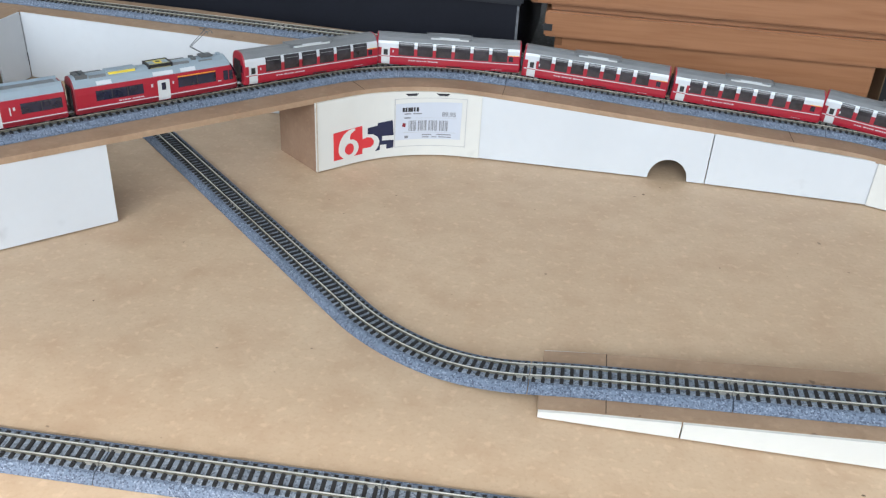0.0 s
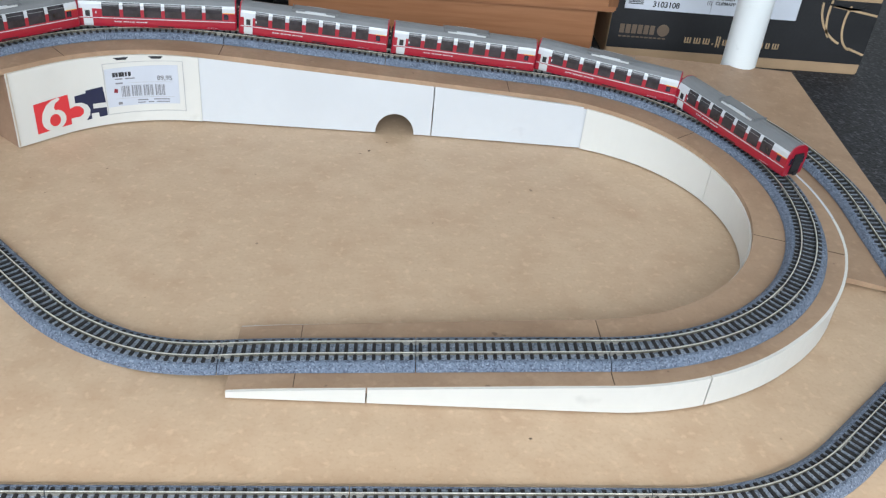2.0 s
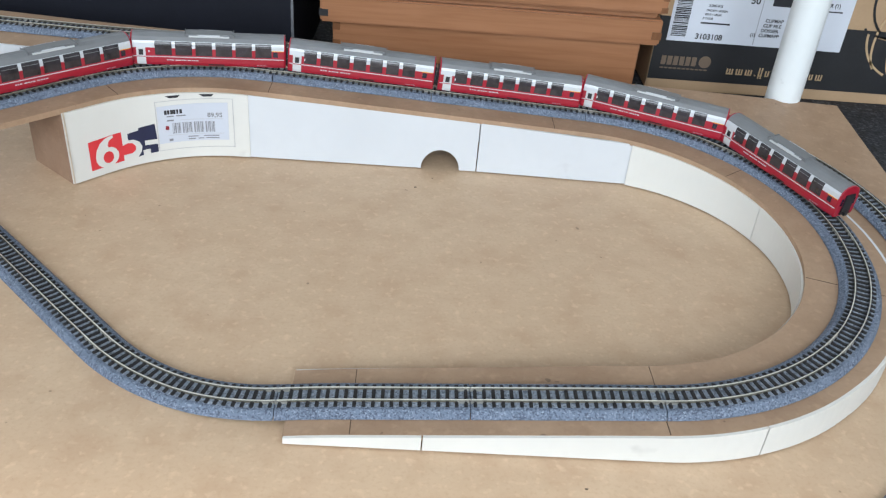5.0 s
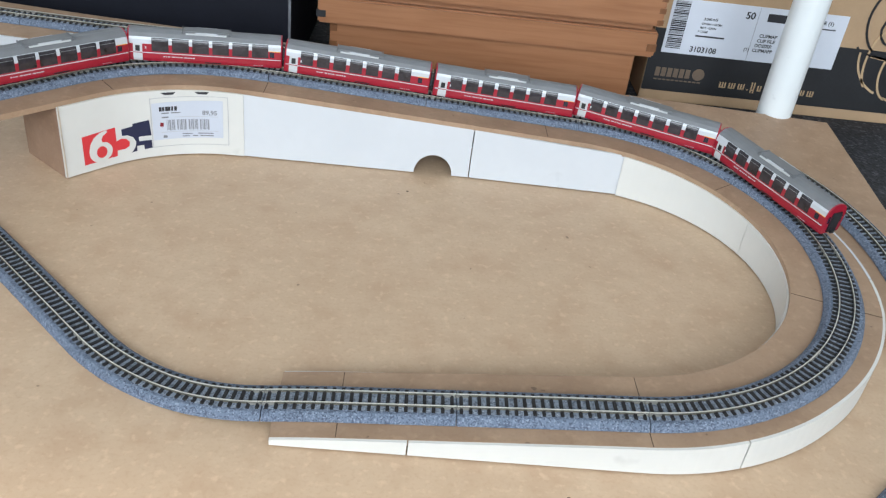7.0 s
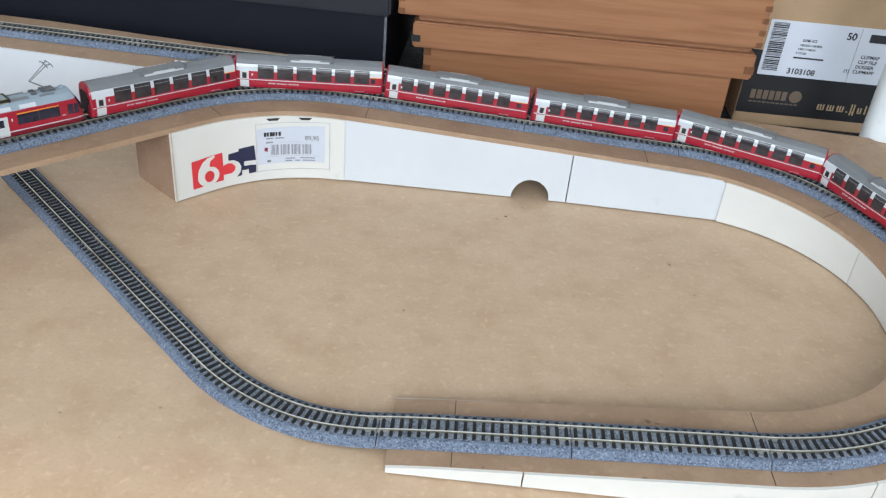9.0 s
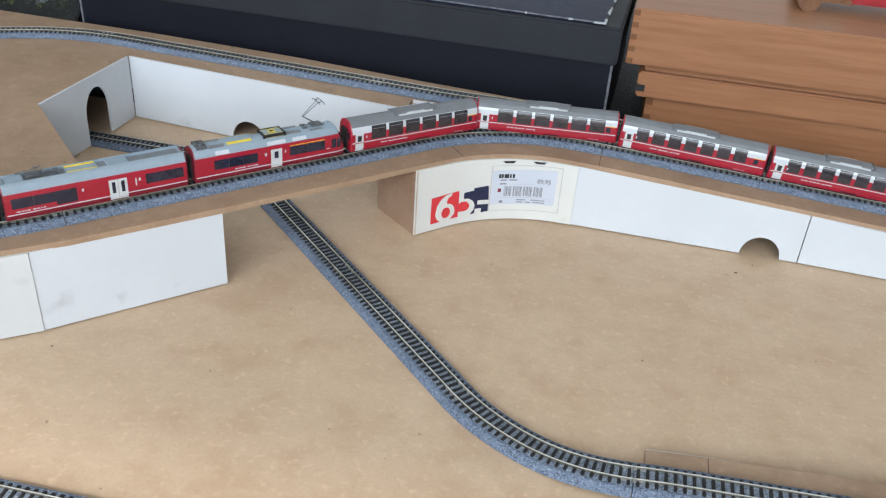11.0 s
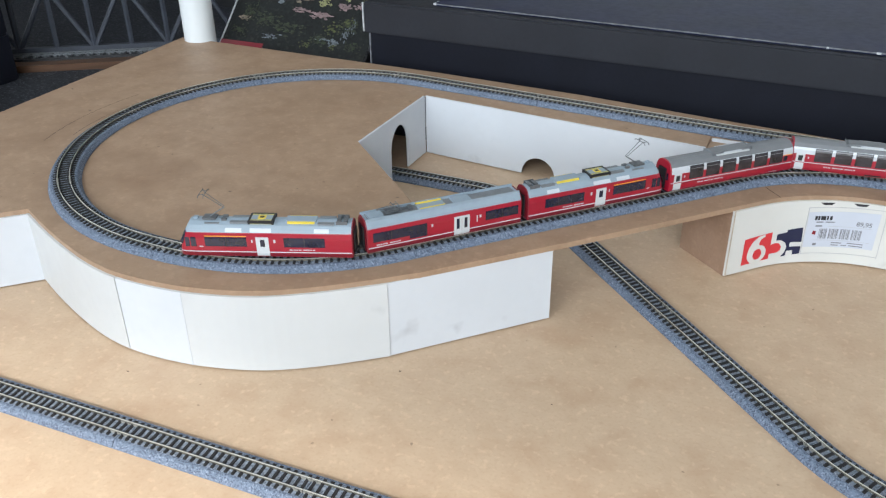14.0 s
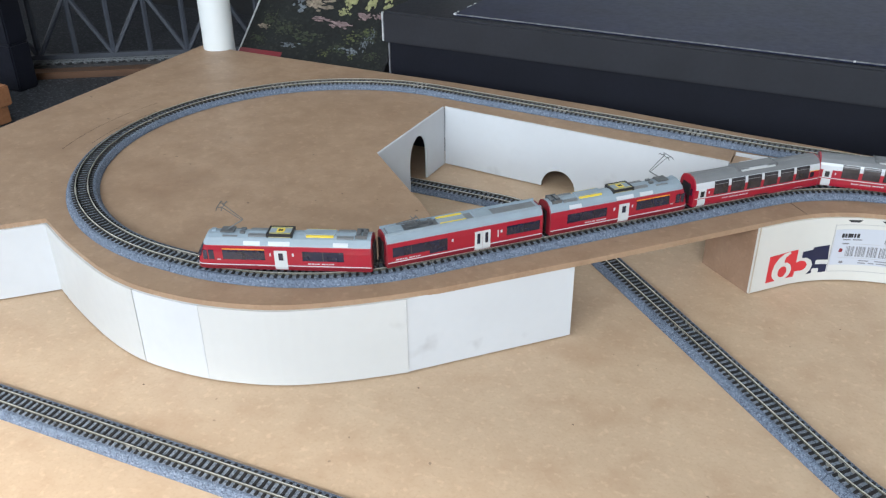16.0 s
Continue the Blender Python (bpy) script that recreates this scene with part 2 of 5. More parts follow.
PIPE = material("white_plastic_pipe", (0.74, 0.77, 0.78), 0.4, vary=0.02, size=20, spots=0.02, spot_colour=(0.3, 0.3, 0.3), spot_size=45, coat=0.2)
TABLE = speckle("dark_speckled_cover", (0.028, 0.030, 0.036), (0.014, 0.015, 0.018), (0.088, 0.093, 0.107), 420, 0.6)
TABLE.node_tree.nodes["Principled BSDF"].inputs["Specular IOR Level"].default_value = 0.25
TRUSS = material("grey_truss_plastic", (0.048, 0.054, 0.070), 0.5, vary=0.12, size=80)
PICTURE = speckle("forest_print", (0.004, 0.005, 0.005), (0.002, 0.002, 0.002), (0.014, 0.018, 0.013), 300, 0.85)
BARK = material("log_print", (0.23, 0.185, 0.14), 0.85, vary=0.6, size=120)
MOSS = material("moss_print", (0.030, 0.038, 0.020), 0.85, vary=0.6, size=160)
PINK = material("pink_stone_print", (0.23, 0.16, 0.16), 0.85, vary=0.45, size=130)
MIST = material("pale_water_print", (0.14, 0.16, 0.18), 0.85, vary=0.6, size=140)
FERN = material("fern_print", (0.075, 0.085, 0.030), 0.85, vary=0.6, size=180)
PALE_MOSS = material("pale_moss_print", (0.25, 0.25, 0.12), 0.85, vary=0.5, size=160)
WALL = material("room_wall_paint", (0.74, 0.74, 0.73), 0.8, vary=0.04, size=4, bump=0.1, bump_size=120)
FLOOR = wood_grain("room_floor_wood", (0.26, 0.16, 0.09), (0.18, 0.10, 0.05), 4.0)
CEIL = material("ceiling_paint", (0.75, 0.75, 0.74), 0.9, vary=0.03, size=4)
TOY_RED = material("toy_red", (0.36, 0.012, 0.02), 0.4, vary=0.1, size=50)
PENCIL = material("pencil_line", (0.13, 0.09, 0.06), 0.8, vary=0.2, size=100)


# ---- building helpers ----
def part(name, bm, mat, parent=None, label="", smooth=False):
    me = bpy.data.meshes.new(name)
    bmesh.ops.recalc_face_normals(bm, faces=bm.faces)
    bm.to_mesh(me)
    bm.free()
    me.materials.append(mat)
    if smooth:
        for p in me.polygons:
            p.use_smooth = len(p.vertices) == 4
    ob = new(name, me)
    ob.parent = parent
    return tagged(ob, label)


def thing(name, label, category, group="", kind="", at=None):
    ob = new(name)
    ob.empty_display_size = 0.01
    if at is not None:
        ob.matrix_world = at
    return tagged(ob, label, category, group, kind)


def box(bm, x0, x1, y0, y1, z0, z1, bevel=0.0, m=None):
    mm = Matrix.LocRotScale(((x0 + x1) / 2, (y0 + y1) / 2, (z0 + z1) / 2), None, (abs(x1 - x0), abs(y1 - y0), abs(z1 - z0)))
    vs = bmesh.ops.create_cube(bm, size=1.0, matrix=(m @ mm) if m else mm)["verts"]
    if bevel:
        bmesh.ops.bevel(bm, geom=list({e for v in vs for e in v.link_edges}), offset=bevel, segments=2, affect="EDGES")
    return bm


def box_part(name, dims, mat, parent=None, label="", bevel=0.0):
    return part(name, box(bmesh.new(), *dims, bevel=bevel), mat, parent, label)


def rod(bm, a, b, r, n=8, r2=None):
    a, b = Vector(a), Vector(b)
    d = b - a
    m = Matrix.Translation((a + b) / 2) @ d.to_track_quat("Z", "Y").to_matrix().to_4x4()
    bmesh.ops.create_cone(bm, cap_ends=True, segments=n, radius1=r, radius2=r if r2 is None else r2, depth=d.length, matrix=m)
    return bm


def loft(rings, closed=True, caps=True):
    """A skin over rings of equally many points."""
    bm = bmesh.new()
    vs = [[bm.verts.new(p) for p in ring] for ring in rings]
    n = len(rings[0])
    for a, b in zip(vs, vs[1:]):
        for i in range(n if closed else n - 1):
            j = (i + 1) % n
            bm.faces.new((a[i], a[j], b[j], b[i]))
    if caps and closed:
        bm.faces.new(vs[0][::-1])
        bm.faces.new(vs[-1])
    return bm


def sheet(outline, holes, z, thick):
    """A flat board with holes."""
    bm = bmesh.new()
    for loop in (outline, *holes):
        vs = [bm.verts.new((x, y, z)) for x, y in loop]
        for a, b in zip(vs, vs[1:] + vs[:1]):
            bm.edges.new((a, b))
    bmesh.ops.triangle_fill(bm, use_beauty=True, edges=list(bm.edges))
    ext = bmesh.ops.extrude_face_region(bm, geom=list(bm.faces))
    for v in ext["geom"]:
        if isinstance(v, bmesh.types.BMVert):
            v.co.z -= thick
    return bm


def upright(a, b, za, zb, thick, notches=(), z0=0.0):
    """A straight card wall from a to b, its front on the line, with arched openings (middle, half width, straight height, arch height) cut from its foot."""
    a, b = Vector((*a, 0)), Vector((*b, 0))
    d = b - a
    length = d.length
    d.normalize()
    side = Vector((-d.y, d.x, 0))
    pts = [(0.0, z0)]
    for mid, half, straight, arch in notches:
        pts.append((mid - half, z0))
        for k in range(17):
            g = math.pi * (1 - k / 16)
            pts.append((mid + half * math.cos(g), z0 + straight + arch * math.sin(g) + (1e-5 if k in (0, 16) else 0)))
        pts.append((mid + half, z0))
    pts += [(length, z0), (length, zb), (0.0, za)]
    bm = bmesh.new()
    front = [bm.verts.new(a + d * u + Vector((0, 0, z))) for u, z in pts]
    for p, q in zip(front, front[1:] + front[:1]):
        bm.edges.new((p, q))
    bmesh.ops.triangle_fill(bm, use_beauty=True, edges=list(bm.edges))
    ext = bmesh.ops.extrude_face_region(bm, geom=list(bm.faces))
    for v in ext["geom"]:
        if isinstance(v, bmesh.types.BMVert):
            v.co += side * thick
    return bm


# ---- the line of the track: one continuous run, in the direction of travel ----
CORNERS = [(-0.60, 0.674, 0), (-0.3060, 0.674, 0.150), (-0.0108, 0.391, 0.150), (0.3995, 0.391, 0.1535), (0.3995, 0.700, 0.1535), (-0.089, 0.700, 0.150),
           (-0.378, 0.385, 0.193), (-0.669, 0.385, 0.192), (-0.669, 0.783, 0.192), (-0.14, 0.747, 0.8), (0.461, 0.742, 0.183), (0.4650, 0.4335, 0.150), (0.322, 0.3090, 0.150), (-0.70, 0.272, 0)]


def filleted(corners, step=0.003):
    pts = [Vector(corners[0][:2])]
    for (ax, ay, _), (bx, by, r), (cx, cy, _) in zip(corners, corners[1:], corners[2:]):
        a, b, c = Vector((ax, ay)), Vector((bx, by)), Vector((cx, cy))
        u, w = (a - b).normalized(), (c - b).normalized()
        half = u.angle(w) / 2
        reach = r / math.tan(half)
        mid = b + (u + w).normalized() * (r / math.sin(half))
        p, q = b + u * reach, b + w * reach
        a0 = math.atan2(p.y - mid.y, p.x - mid.x)
        a1 = math.atan2(q.y - mid.y, q.x - mid.x)
        da = (a1 - a0 + math.pi) % (2 * math.pi) - math.pi
        n = max(2, int(abs(da) * r / step))
        pts += [mid + Vector((math.cos(a0 + da * k / n), math.sin(a0 + da * k / n))) * r for k in range(n + 1)]
    pts.append(Vector(corners[-1][:2]))
    dense = [pts[0]]
    for a, b in zip(pts, pts[1:]):
        n = max(1, math.ceil((b - a).length / step))
        dense += [a.lerp(b, k / n) for k in range(1, n + 1) if (b - a).length > 1e-6]
    return dense


LINE = filleted(CORNERS)
LINE_XY = np.array([(p.x, p.y) for p in LINE])
LINE_S = np.concatenate([[0], np.cumsum(np.linalg.norm(np.diff(LINE_XY, axis=0), axis=1))])
TOTAL = float(LINE_S[-1])


def near(x, y):
    """How far along the line the point nearest to (x, y) lies."""
    return float(LINE_S[np.argmin(np.hypot(LINE_XY[:, 0] - x, LINE_XY[:, 1] - y))])


HEIGHTS = [(0.0, 0.0), (near(0.02, 0.391), 0.0), (near(0.056, 0.391), 0.0055), (near(0.245, 0.391), 0.0180), (near(0.40, 0.546), 0.0290), (near(0.245, 0.700), 0.0405), (near(0.0, 0.700), 0.0555),
           (near(-0.13, 0.65), 0.0585), (near(-0.25, 0.53), 0.0600), (near(-0.40, 0.385), 0.0605), (near(-0.05, 0.745), 0.0605), (near(0.0, 0.745), 0.0578), (near(0.24, 0.742), 0.036),
           (near(0.415, 0.69), 0.0255), (near(0.461, 0.56), 0.0118), (near(0.461, 0.50), 0.0058), (near(0.44, 0.425), 0.001), (near(0.39, 0.37), 0.0), (TOTAL, 0.0)]
HS, HZ = [h[0] for h in HEIGHTS], [h[1] for h in HEIGHTS]


def bed(s):
    """The height of the board under the track, softened over its bends."""
    return float(np.mean([np.interp(s + d, HS, HZ) for d in (-0.025, -0.0125, 0, 0.0125, 0.025)]))


def spot(s, side=0.0, up=0.0):
    """A point at s along the line, side metres to the left of the travel and up metres over the board."""
    x, y = np.interp(s, LINE_S, LINE_XY[:, 0]), np.interp(s, LINE_S, LINE_XY[:, 1])
    h = 0.004
    dx = np.interp(s + h, LINE_S, LINE_XY[:, 0]) - np.interp(s - h, LINE_S, LINE_XY[:, 0])
    dy = np.interp(s + h, LINE_S, LINE_XY[:, 1]) - np.interp(s - h, LINE_S, LINE_XY[:, 1])
    n = math.hypot(dx, dy)
    return Vector((x - dy / n * side, y + dx / n * side, bed(s) + up))


def stations(s0, s1, step=0.006):
    n = max(1, math.ceil(abs(s1 - s0) / step))
    return [s0 + (s1 - s0) * k / n for k in range(n + 1)]


BED_H, SLEEPER_TOP, RAIL_TOP = 0.0046, 0.0054, 0.0069

# ---- setting: room, table, baseboard ----
room_floor = tagged(box_part("floor", (-2.5, 2.3, -1.7, 2.0, -0.80, -0.75), FLOOR), "brown wooden floor boards of the room", "floor", kind="structure")
tagged(box_part("ceiling", (-2.5, 2.3, -1.7, 2.0, 1.75, 1.80), CEIL), "plain white painted ceiling", "ceiling", kind="structure")
tagged(box_part("wall_north", (-2.5, 2.3, 1.9, 2.0, -0.75, 1.75), WALL), "plain grey painted room wall", "wall", kind="structure")
tagged(box_part("wall_east", (2.2, 2.3, -1.7, 1.9, -0.75, 1.75), WALL), "plain grey painted room wall", "wall", kind="structure")


def wall_with_opening(name, axis, at0, at1, lo, hi, o0, o1, oz0, oz1):
    bm = bmesh.new()
    for a, b, z0, z1 in ((lo, o0, -0.75, 1.75), (o1, hi, -0.75, 1.75), (o0, o1, -0.75, oz0), (o0, o1, oz1, 1.75)):
        box(bm, *((a, b, at0, at1) if axis == "x" else (at0, at1, a, b)), z0, z1)
    return tagged(part(name, bm, WALL), "grey painted room wall with a wide window opening", "wall", kind="structure")


wall_with_opening("wall_south", "x", -1.7, -1.6, -2.5, 2.2, -1.40, 1.24, 0.45, 1.66)
# the west opening is unseen, added to go with the side fill light
wall_with_opening("wall_west", "y", -2.5, -2.4, -1.6, 1.9, -0.65, 0.85, 0.55, 1.65)

table = thing("table", "large table with a dark grey speckled cover", "table", at=pose(0, 0.7, -0.75))
box_part("tabletop", (-1.7, 1.2, -0.62, 0.95, 0.70, 0.742), TABLE, table, bevel=0.004)
for lx in (-1.62, 1.12):
    for ly in (-0.55, 0.88):
        box_part("leg", (lx - 0.03, lx + 0.03, ly - 0.03, ly + 0.03, 0.0, 0.70), BLACK, table)

BASE_X0, BASE_X1, BASE_Y0, BASE_Y1 = -0.778, 0.489, 0.13, 0.768
base = tagged(box_part("baseboard", (BASE_X0, BASE_X1, BASE_Y0, BASE_Y1, -0.008, 0.0), MDF, bevel=0.0008), "raw tan fibreboard baseboard of the model railway", "baseboard", kind="structure")

# ---- raised board: plateau, bridge and ramps ----
UP, THICK = 0.0605, 0.004
BACK_X, BACK_Y = [-0.803, -0.46, -0.30, -0.1675, 0.02, 0.09, 0.29, 0.49], [0.812, 0.806, 0.796, 0.780, 0.769, 0.772, 0.783, 0.782]
LEFT_FRONT = [(-0.779, 0.218), (-0.602, 0.395), (-0.570, 0.380), (-0.534, 0.3655), (-0.505, 0.356), (-0.477, 0.3510), (-0.445, 0.3515), (-0.414, 0.3565), (-0.379, 0.3685), (-0.346, 0.389), (-0.3135, 0.4145)]


def smooth_line(pts, n=5):
    out = []
    for k in range(len(pts) - 1):
        p0, p1, p2, p3 = (Vector(pts[max(0, min(len(pts) - 1, i))]) for i in (k - 1, k, k + 1, k + 2))
        for j in range(n):
            t = j / n
            out.append(tuple(0.5 * ((2 * p1) + (p2 - p0) * t + (2 * p0 - 5 * p1 + 4 * p2 - p3) * t * t + (3 * p1 - p0 - 3 * p2 + p3) * t ** 3)))
    return out + [pts[-1]]


LEFT_FRONT = LEFT_FRONT[:1] + smooth_line(LEFT_FRONT[1:])
S_CUT = near(-0.322, 0.449)
cut_front, cut_back = spot(S_CUT, 0.0295), spot(S_CUT, -0.0225)
outline = LEFT_FRONT + [(cut_front.x, cut_front.y), (cut_back.x, cut_back.y), (-0.318, 0.491), (-0.4408, 0.6032), (-0.4436, 0.606), (-0.4436, 0.738), (-0.1672, 0.712), (-0.1675, 0.730), (-0.1675, 0.780), (-0.30, 0.796), (-0.46, 0.806), (-0.803, 0.812)]
plateau = tagged(part("plateau_board", sheet(outline, [], UP, THICK), MDF_TOP), "raised brown fibreboard plateau with pencil marks", "board", kind="structure")

S_RAMP0 = near(0.056, 0.391)


def back_of(s):
    """How far the ramp board reaches to the outer side of the line."""
    marks = [(S_RAMP0, 0.0228), (near(0.245, 0.391), 0.0222), (near(0.34, 0.425), 0.0205), (near(0.395, 0.50), 0.0235), (near(0.399, 0.56), 0.0215), (near(0.36, 0.64), 0.0165), (near(0.30, 0.69), 0.0165),
             (near(0.245, 0.700), 0.016), (near(0.10, 0.700), 0.024), (near(0.0, 0.700), 0.031), (near(-0.03, 0.700), 0.028), (near(-0.06, 0.693), 0.0225), (S_CUT, 0.0225)]
    return float(np.interp(s, [m[0] for m in marks], [m[1] for m in marks]))


def front_of(s):
    return float(np.interp(s, [S_RAMP0, near(0.245, 0.391), near(0.38, 0.48), near(0.245, 0.700), near(-0.25, 0.53), S_CUT], [0.0255, 0.030, 0.032, 0.0335, 0.0325, 0.0295]))


rings = []
for s in stations(S_RAMP0, S_CUT, 0.005):
    f, b = spot(s, front_of(s)), spot(s, -back_of(s))
    d = Vector((0, 0, THICK if bed(s) > THICK + 0.001 else max(0.0008, bed(s) - 0.0003)))
    rings.append([f, b, b - d, f - d])
ramp_board = tagged(part("ramp_board", loft(rings), MDF_TOP), "brown fibreboard strip carrying the bridge and the descending loop", "board", kind="structure")


for x, y in ((0.088, 0.391), (0.246, 0.391), (0.390, 0.495), (0.365, 0.640), (0.22, 0.700), (-0.0005, 0.700), (-0.118, 0.660)):
    s = near(x, y)
    for lo, hi in ((0.0126, front_of(s) - 0.0004), (-0.0126, -back_of(s) + 0.0004)):
        rings = [[spot(s - 0.00022, o, -0.0004), spot(s - 0.00022, o, 0.00018), spot(s + 0.00022, o, 0.00018), spot(s + 0.00022, o, -0.0004)] for o in (lo, hi)]
        part("board_seam", loft(rings), SEAM, ramp_board, "dark joint line between board pieces")


def outer_height(x, y):
    if x < 0.24:
        return float(np.interp(x, [-0.05, 0.0, 0.24], [0.0605, 0.0578, 0.036]))
    return max(0.002, 0.036 - 0.033 * (x - 0.24) + 0.094 * (y - 0.745))


rings = []
CX, CY = 0.246, 0.5455
for s in stations(near(-0.016, 0.700), near(0.3985, 0.50), 0.006):
    p = spot(s, -back_of(s) - 0.0025)
    if p.x <= CX:
        q = Vector((p.x, 0.78, 0))
        if p.y < CY:
            continue
    else:
        d = Vector((p.x - CX, p.y - CY)).normalized()
        k = min((0.490 - CX) / max(d.x, 1e-6), (0.785 - CY) / max(d.y, 1e-6)) if d.y > 0 else (0.490 - CX) / d.x
        q = Vector((CX + d.x * k, CY + d.y * k, 0))
    if q.y > 0.70:
        q.y = float(np.interp(q.x, BACK_X, BACK_Y))
    rings.append([Vector((*(p.xy.lerp(q.xy, k / 6)), outer_height(*(p.xy.lerp(q.xy, k / 6))))) for k in range(7)])
rings.sort(key=lambda r: -math.atan2(r[0].y - CY, r[0].x - CX) if r[0].x > CX else r[0].x - 10)
first = [Vector((-0.1672, 0.731 + (0.780 - 0.731) * k / 6, 0.0605)) for k in range(7)]
rings.insert(0, first)
corner_bm = bmesh.new()
tops = [[corner_bm.verts.new(p) for p in r] for r in rings]
lows = [[corner_bm.verts.new(p - Vector((0, 0, min(THICK, p.z - 0.0005)))) for p in (r[0], r[-1])] for r in rings]
for (a, la), (b, lb) in zip(zip(tops, lows), list(zip(tops, lows))[1:]):
    for k in range(6):
        corner_bm.faces.new((a[k], a[k + 1], b[k + 1], b[k]))
    corner_bm.faces.new((a[0], b[0], lb[0], la[0]))
    corner_bm.faces.new((a[-1], b[-1], lb[1], la[1]))
    corner_bm.faces.new((la[0], la[1], lb[1], lb[0]))
for t_, l_ in ((tops[0], lows[0]), (tops[-1], lows[-1])):
    corner_bm.faces.new((*t_, l_[1], l_[0]))
outer_board = tagged(part("outer_ramp_board", corner_bm, MDF_TOP), "sloping tan fibreboard corner under the outer track", "board", kind="structure")


# ---- white card facings ----
def facing(name, label):
    return thing(name, label, "card wall", "white card facings", "structure")


def curved_panel(parent, s0, s1, side, mat, thick=0.0018, gap=0.0004):
    d = 1 if side > 0 else -1
    rings = []
    for s in stations(s0 + gap, s1 - gap, 0.006):
        off = front_of(s) - 0.0005 if side > 0 else back_of(s) - 0.0005
        a, b = spot(s, d * (off + thick)), spot(s, d * off)
        z1 = max(0.003, bed(s) - min(THICK - 0.0006, 0.12 * bed(s)))
        rings.append([Vector((a.x, a.y, 0.0011)), Vector((a.x, a.y, z1)), Vector((b.x, b.y, z1)), Vector((b.x, b.y, 0.0011))])
    return part("panel", loft(rings), mat, parent)


loop_wall = facing("loop_inner_wall", "white card facing inside the descending oval")
arch_wall = facing("loop_arch_wall", "white card facing with a half-round hole at its foot")
FRONT_Y = 0.6665
zt = lambda x: bed(near(x, 0.700)) - THICK + 0.0006
part("panel", upright((-0.0155, FRONT_Y), (0.1617, FRONT_Y), zt(-0.0155), zt(0.1617), 0.0018, [(0.149, 0.0150, 0.0, 0.0165)], 0.0011), CARD, arch_wall)
part("panel", upright((0.1625, FRONT_Y), (0.284, 0.6622), zt(0.1625), zt(0.245) - 0.0020, 0.0018, (), 0.0011), CARD, arch_wall)
for a, b in ((near(0.390, 0.60), near(0.2885, 0.694)), (near(0.33, 0.418), near(0.390, 0.60)), (near(0.15, 0.391), near(0.33, 0.418)), (S_RAMP0, near(0.15, 0.391))):
    curved_panel(loop_wall, a, b, 1, CARD_WARM)
ramp_wall = facing("ramp_outer_wall", "low white card edging of the ramp, growing higher")
for a, b, m in ((S_RAMP0, near(0.123, 0.391), CARD_WARM), (near(0.123, 0.391), near(0.290, 0.397), CARD_WARM), (near(0.290, 0.397), near(0.3995, 0.53), CARD_WARM), (near(0.3995, 0.53), near(0.30, 0.69), CARD), (near(0.30, 0.69), near(0.15, 0.70), CARD), (near(0.15, 0.70), near(-0.06, 0.694), CARD)):
    rings = []
    for s in stations(a + 0.0004, b - 0.0004, 0.006):
        off = back_of(s)
        p, q = spot(s, -off - 0.0017), spot(s, -off + 0.0001)
        z1 = max(bed(s), outer_height(p.x, p.y) + 0.0006 if (p.y > 0.5) else 0) + (0.0002 if p.y > 0.5 else -0.0002)
        rings.append([Vector((p.x, p.y, 0.0011)), Vector((p.x, p.y, z1)), Vector((q.x, q.y, z1)), Vector((q.x, q.y, 0.0011))])
    part("panel", loft(rings), m, ramp_wall)
strip = upright((-0.166, 0.7295), (-0.062, 0.7295), 0.0613, 0.0611, 0.0018, z0=0.0)
part("panel", strip, CARD, ramp_wall)

box_wall = facing("bridge_abutment_wall", "cream box card with a price print, curving to the bridge")
BOX_S0, BOX_S1 = near(-0.0155, 0.700), near(-0.1535, 0.6305)
rings = []
for s in stations(BOX_S0, BOX_S1, 0.004):
    a, b = spot(s, 0.0345), spot(s, 0.0327)
    z1 = bed(s) - THICK + 0.0006
    rings.append([Vector((a.x, a.y, 0.0011)), Vector((a.x, a.y, z1)), Vector((b.x, b.y, z1)), Vector((b.x, b.y, 0.0011))])
part("panel", loft(rings), CARD_WARM, box_wall)
e0 = spot(BOX_S1, 0.0335)
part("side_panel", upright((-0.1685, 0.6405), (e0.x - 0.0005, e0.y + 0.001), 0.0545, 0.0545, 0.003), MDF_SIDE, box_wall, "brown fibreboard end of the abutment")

left_wall = facing("plateau_front_wall", "tall white card facing of the raised plateau")
LF = [Vector((x, y)) for x, y in LEFT_FRONT]
groups = [(0, 1, CARD), (1, 21, CARD_MID), (21, 29, CARD), (29, 46, CARD_MID)]
for i0, i1, m in groups:
    rings = []
    for k in range(i0, i1 + 1):
        t_ = (LF[min(k + 1, len(LF) - 1)] - LF[max(k - 1, 0)]).normalized() if i0 < k < i1 else (LF[min(i0 + 1, len(LF) - 1)] - LF[i0]).normalized() if k == i0 else (LF[k] - LF[k - 1]).normalized()
        n = Vector((t_.y, -t_.x))
        joint = 0.00008 if k == 29 else 0.0004
        p = LF[k] + t_ * (joint if k == i0 else -joint if k == i1 else 0)
        a, b = p + n * 0.0018, p
        rings.append([Vector((*a, 0.0011)), Vector((*a, UP - THICK + 0.0004)), Vector((*b, UP - THICK + 0.0004)), Vector((*b, 0.0011))])
    part("panel", loft(rings), m, left_wall)
part("panel", upright((-0.3130, 0.4135), (-0.2315, 0.4985), 0.0570, 0.0562, 0.0018, (), 0.0011), CARD, left_wall)
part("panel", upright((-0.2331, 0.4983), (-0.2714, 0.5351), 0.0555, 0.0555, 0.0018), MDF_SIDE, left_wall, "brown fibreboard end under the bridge")

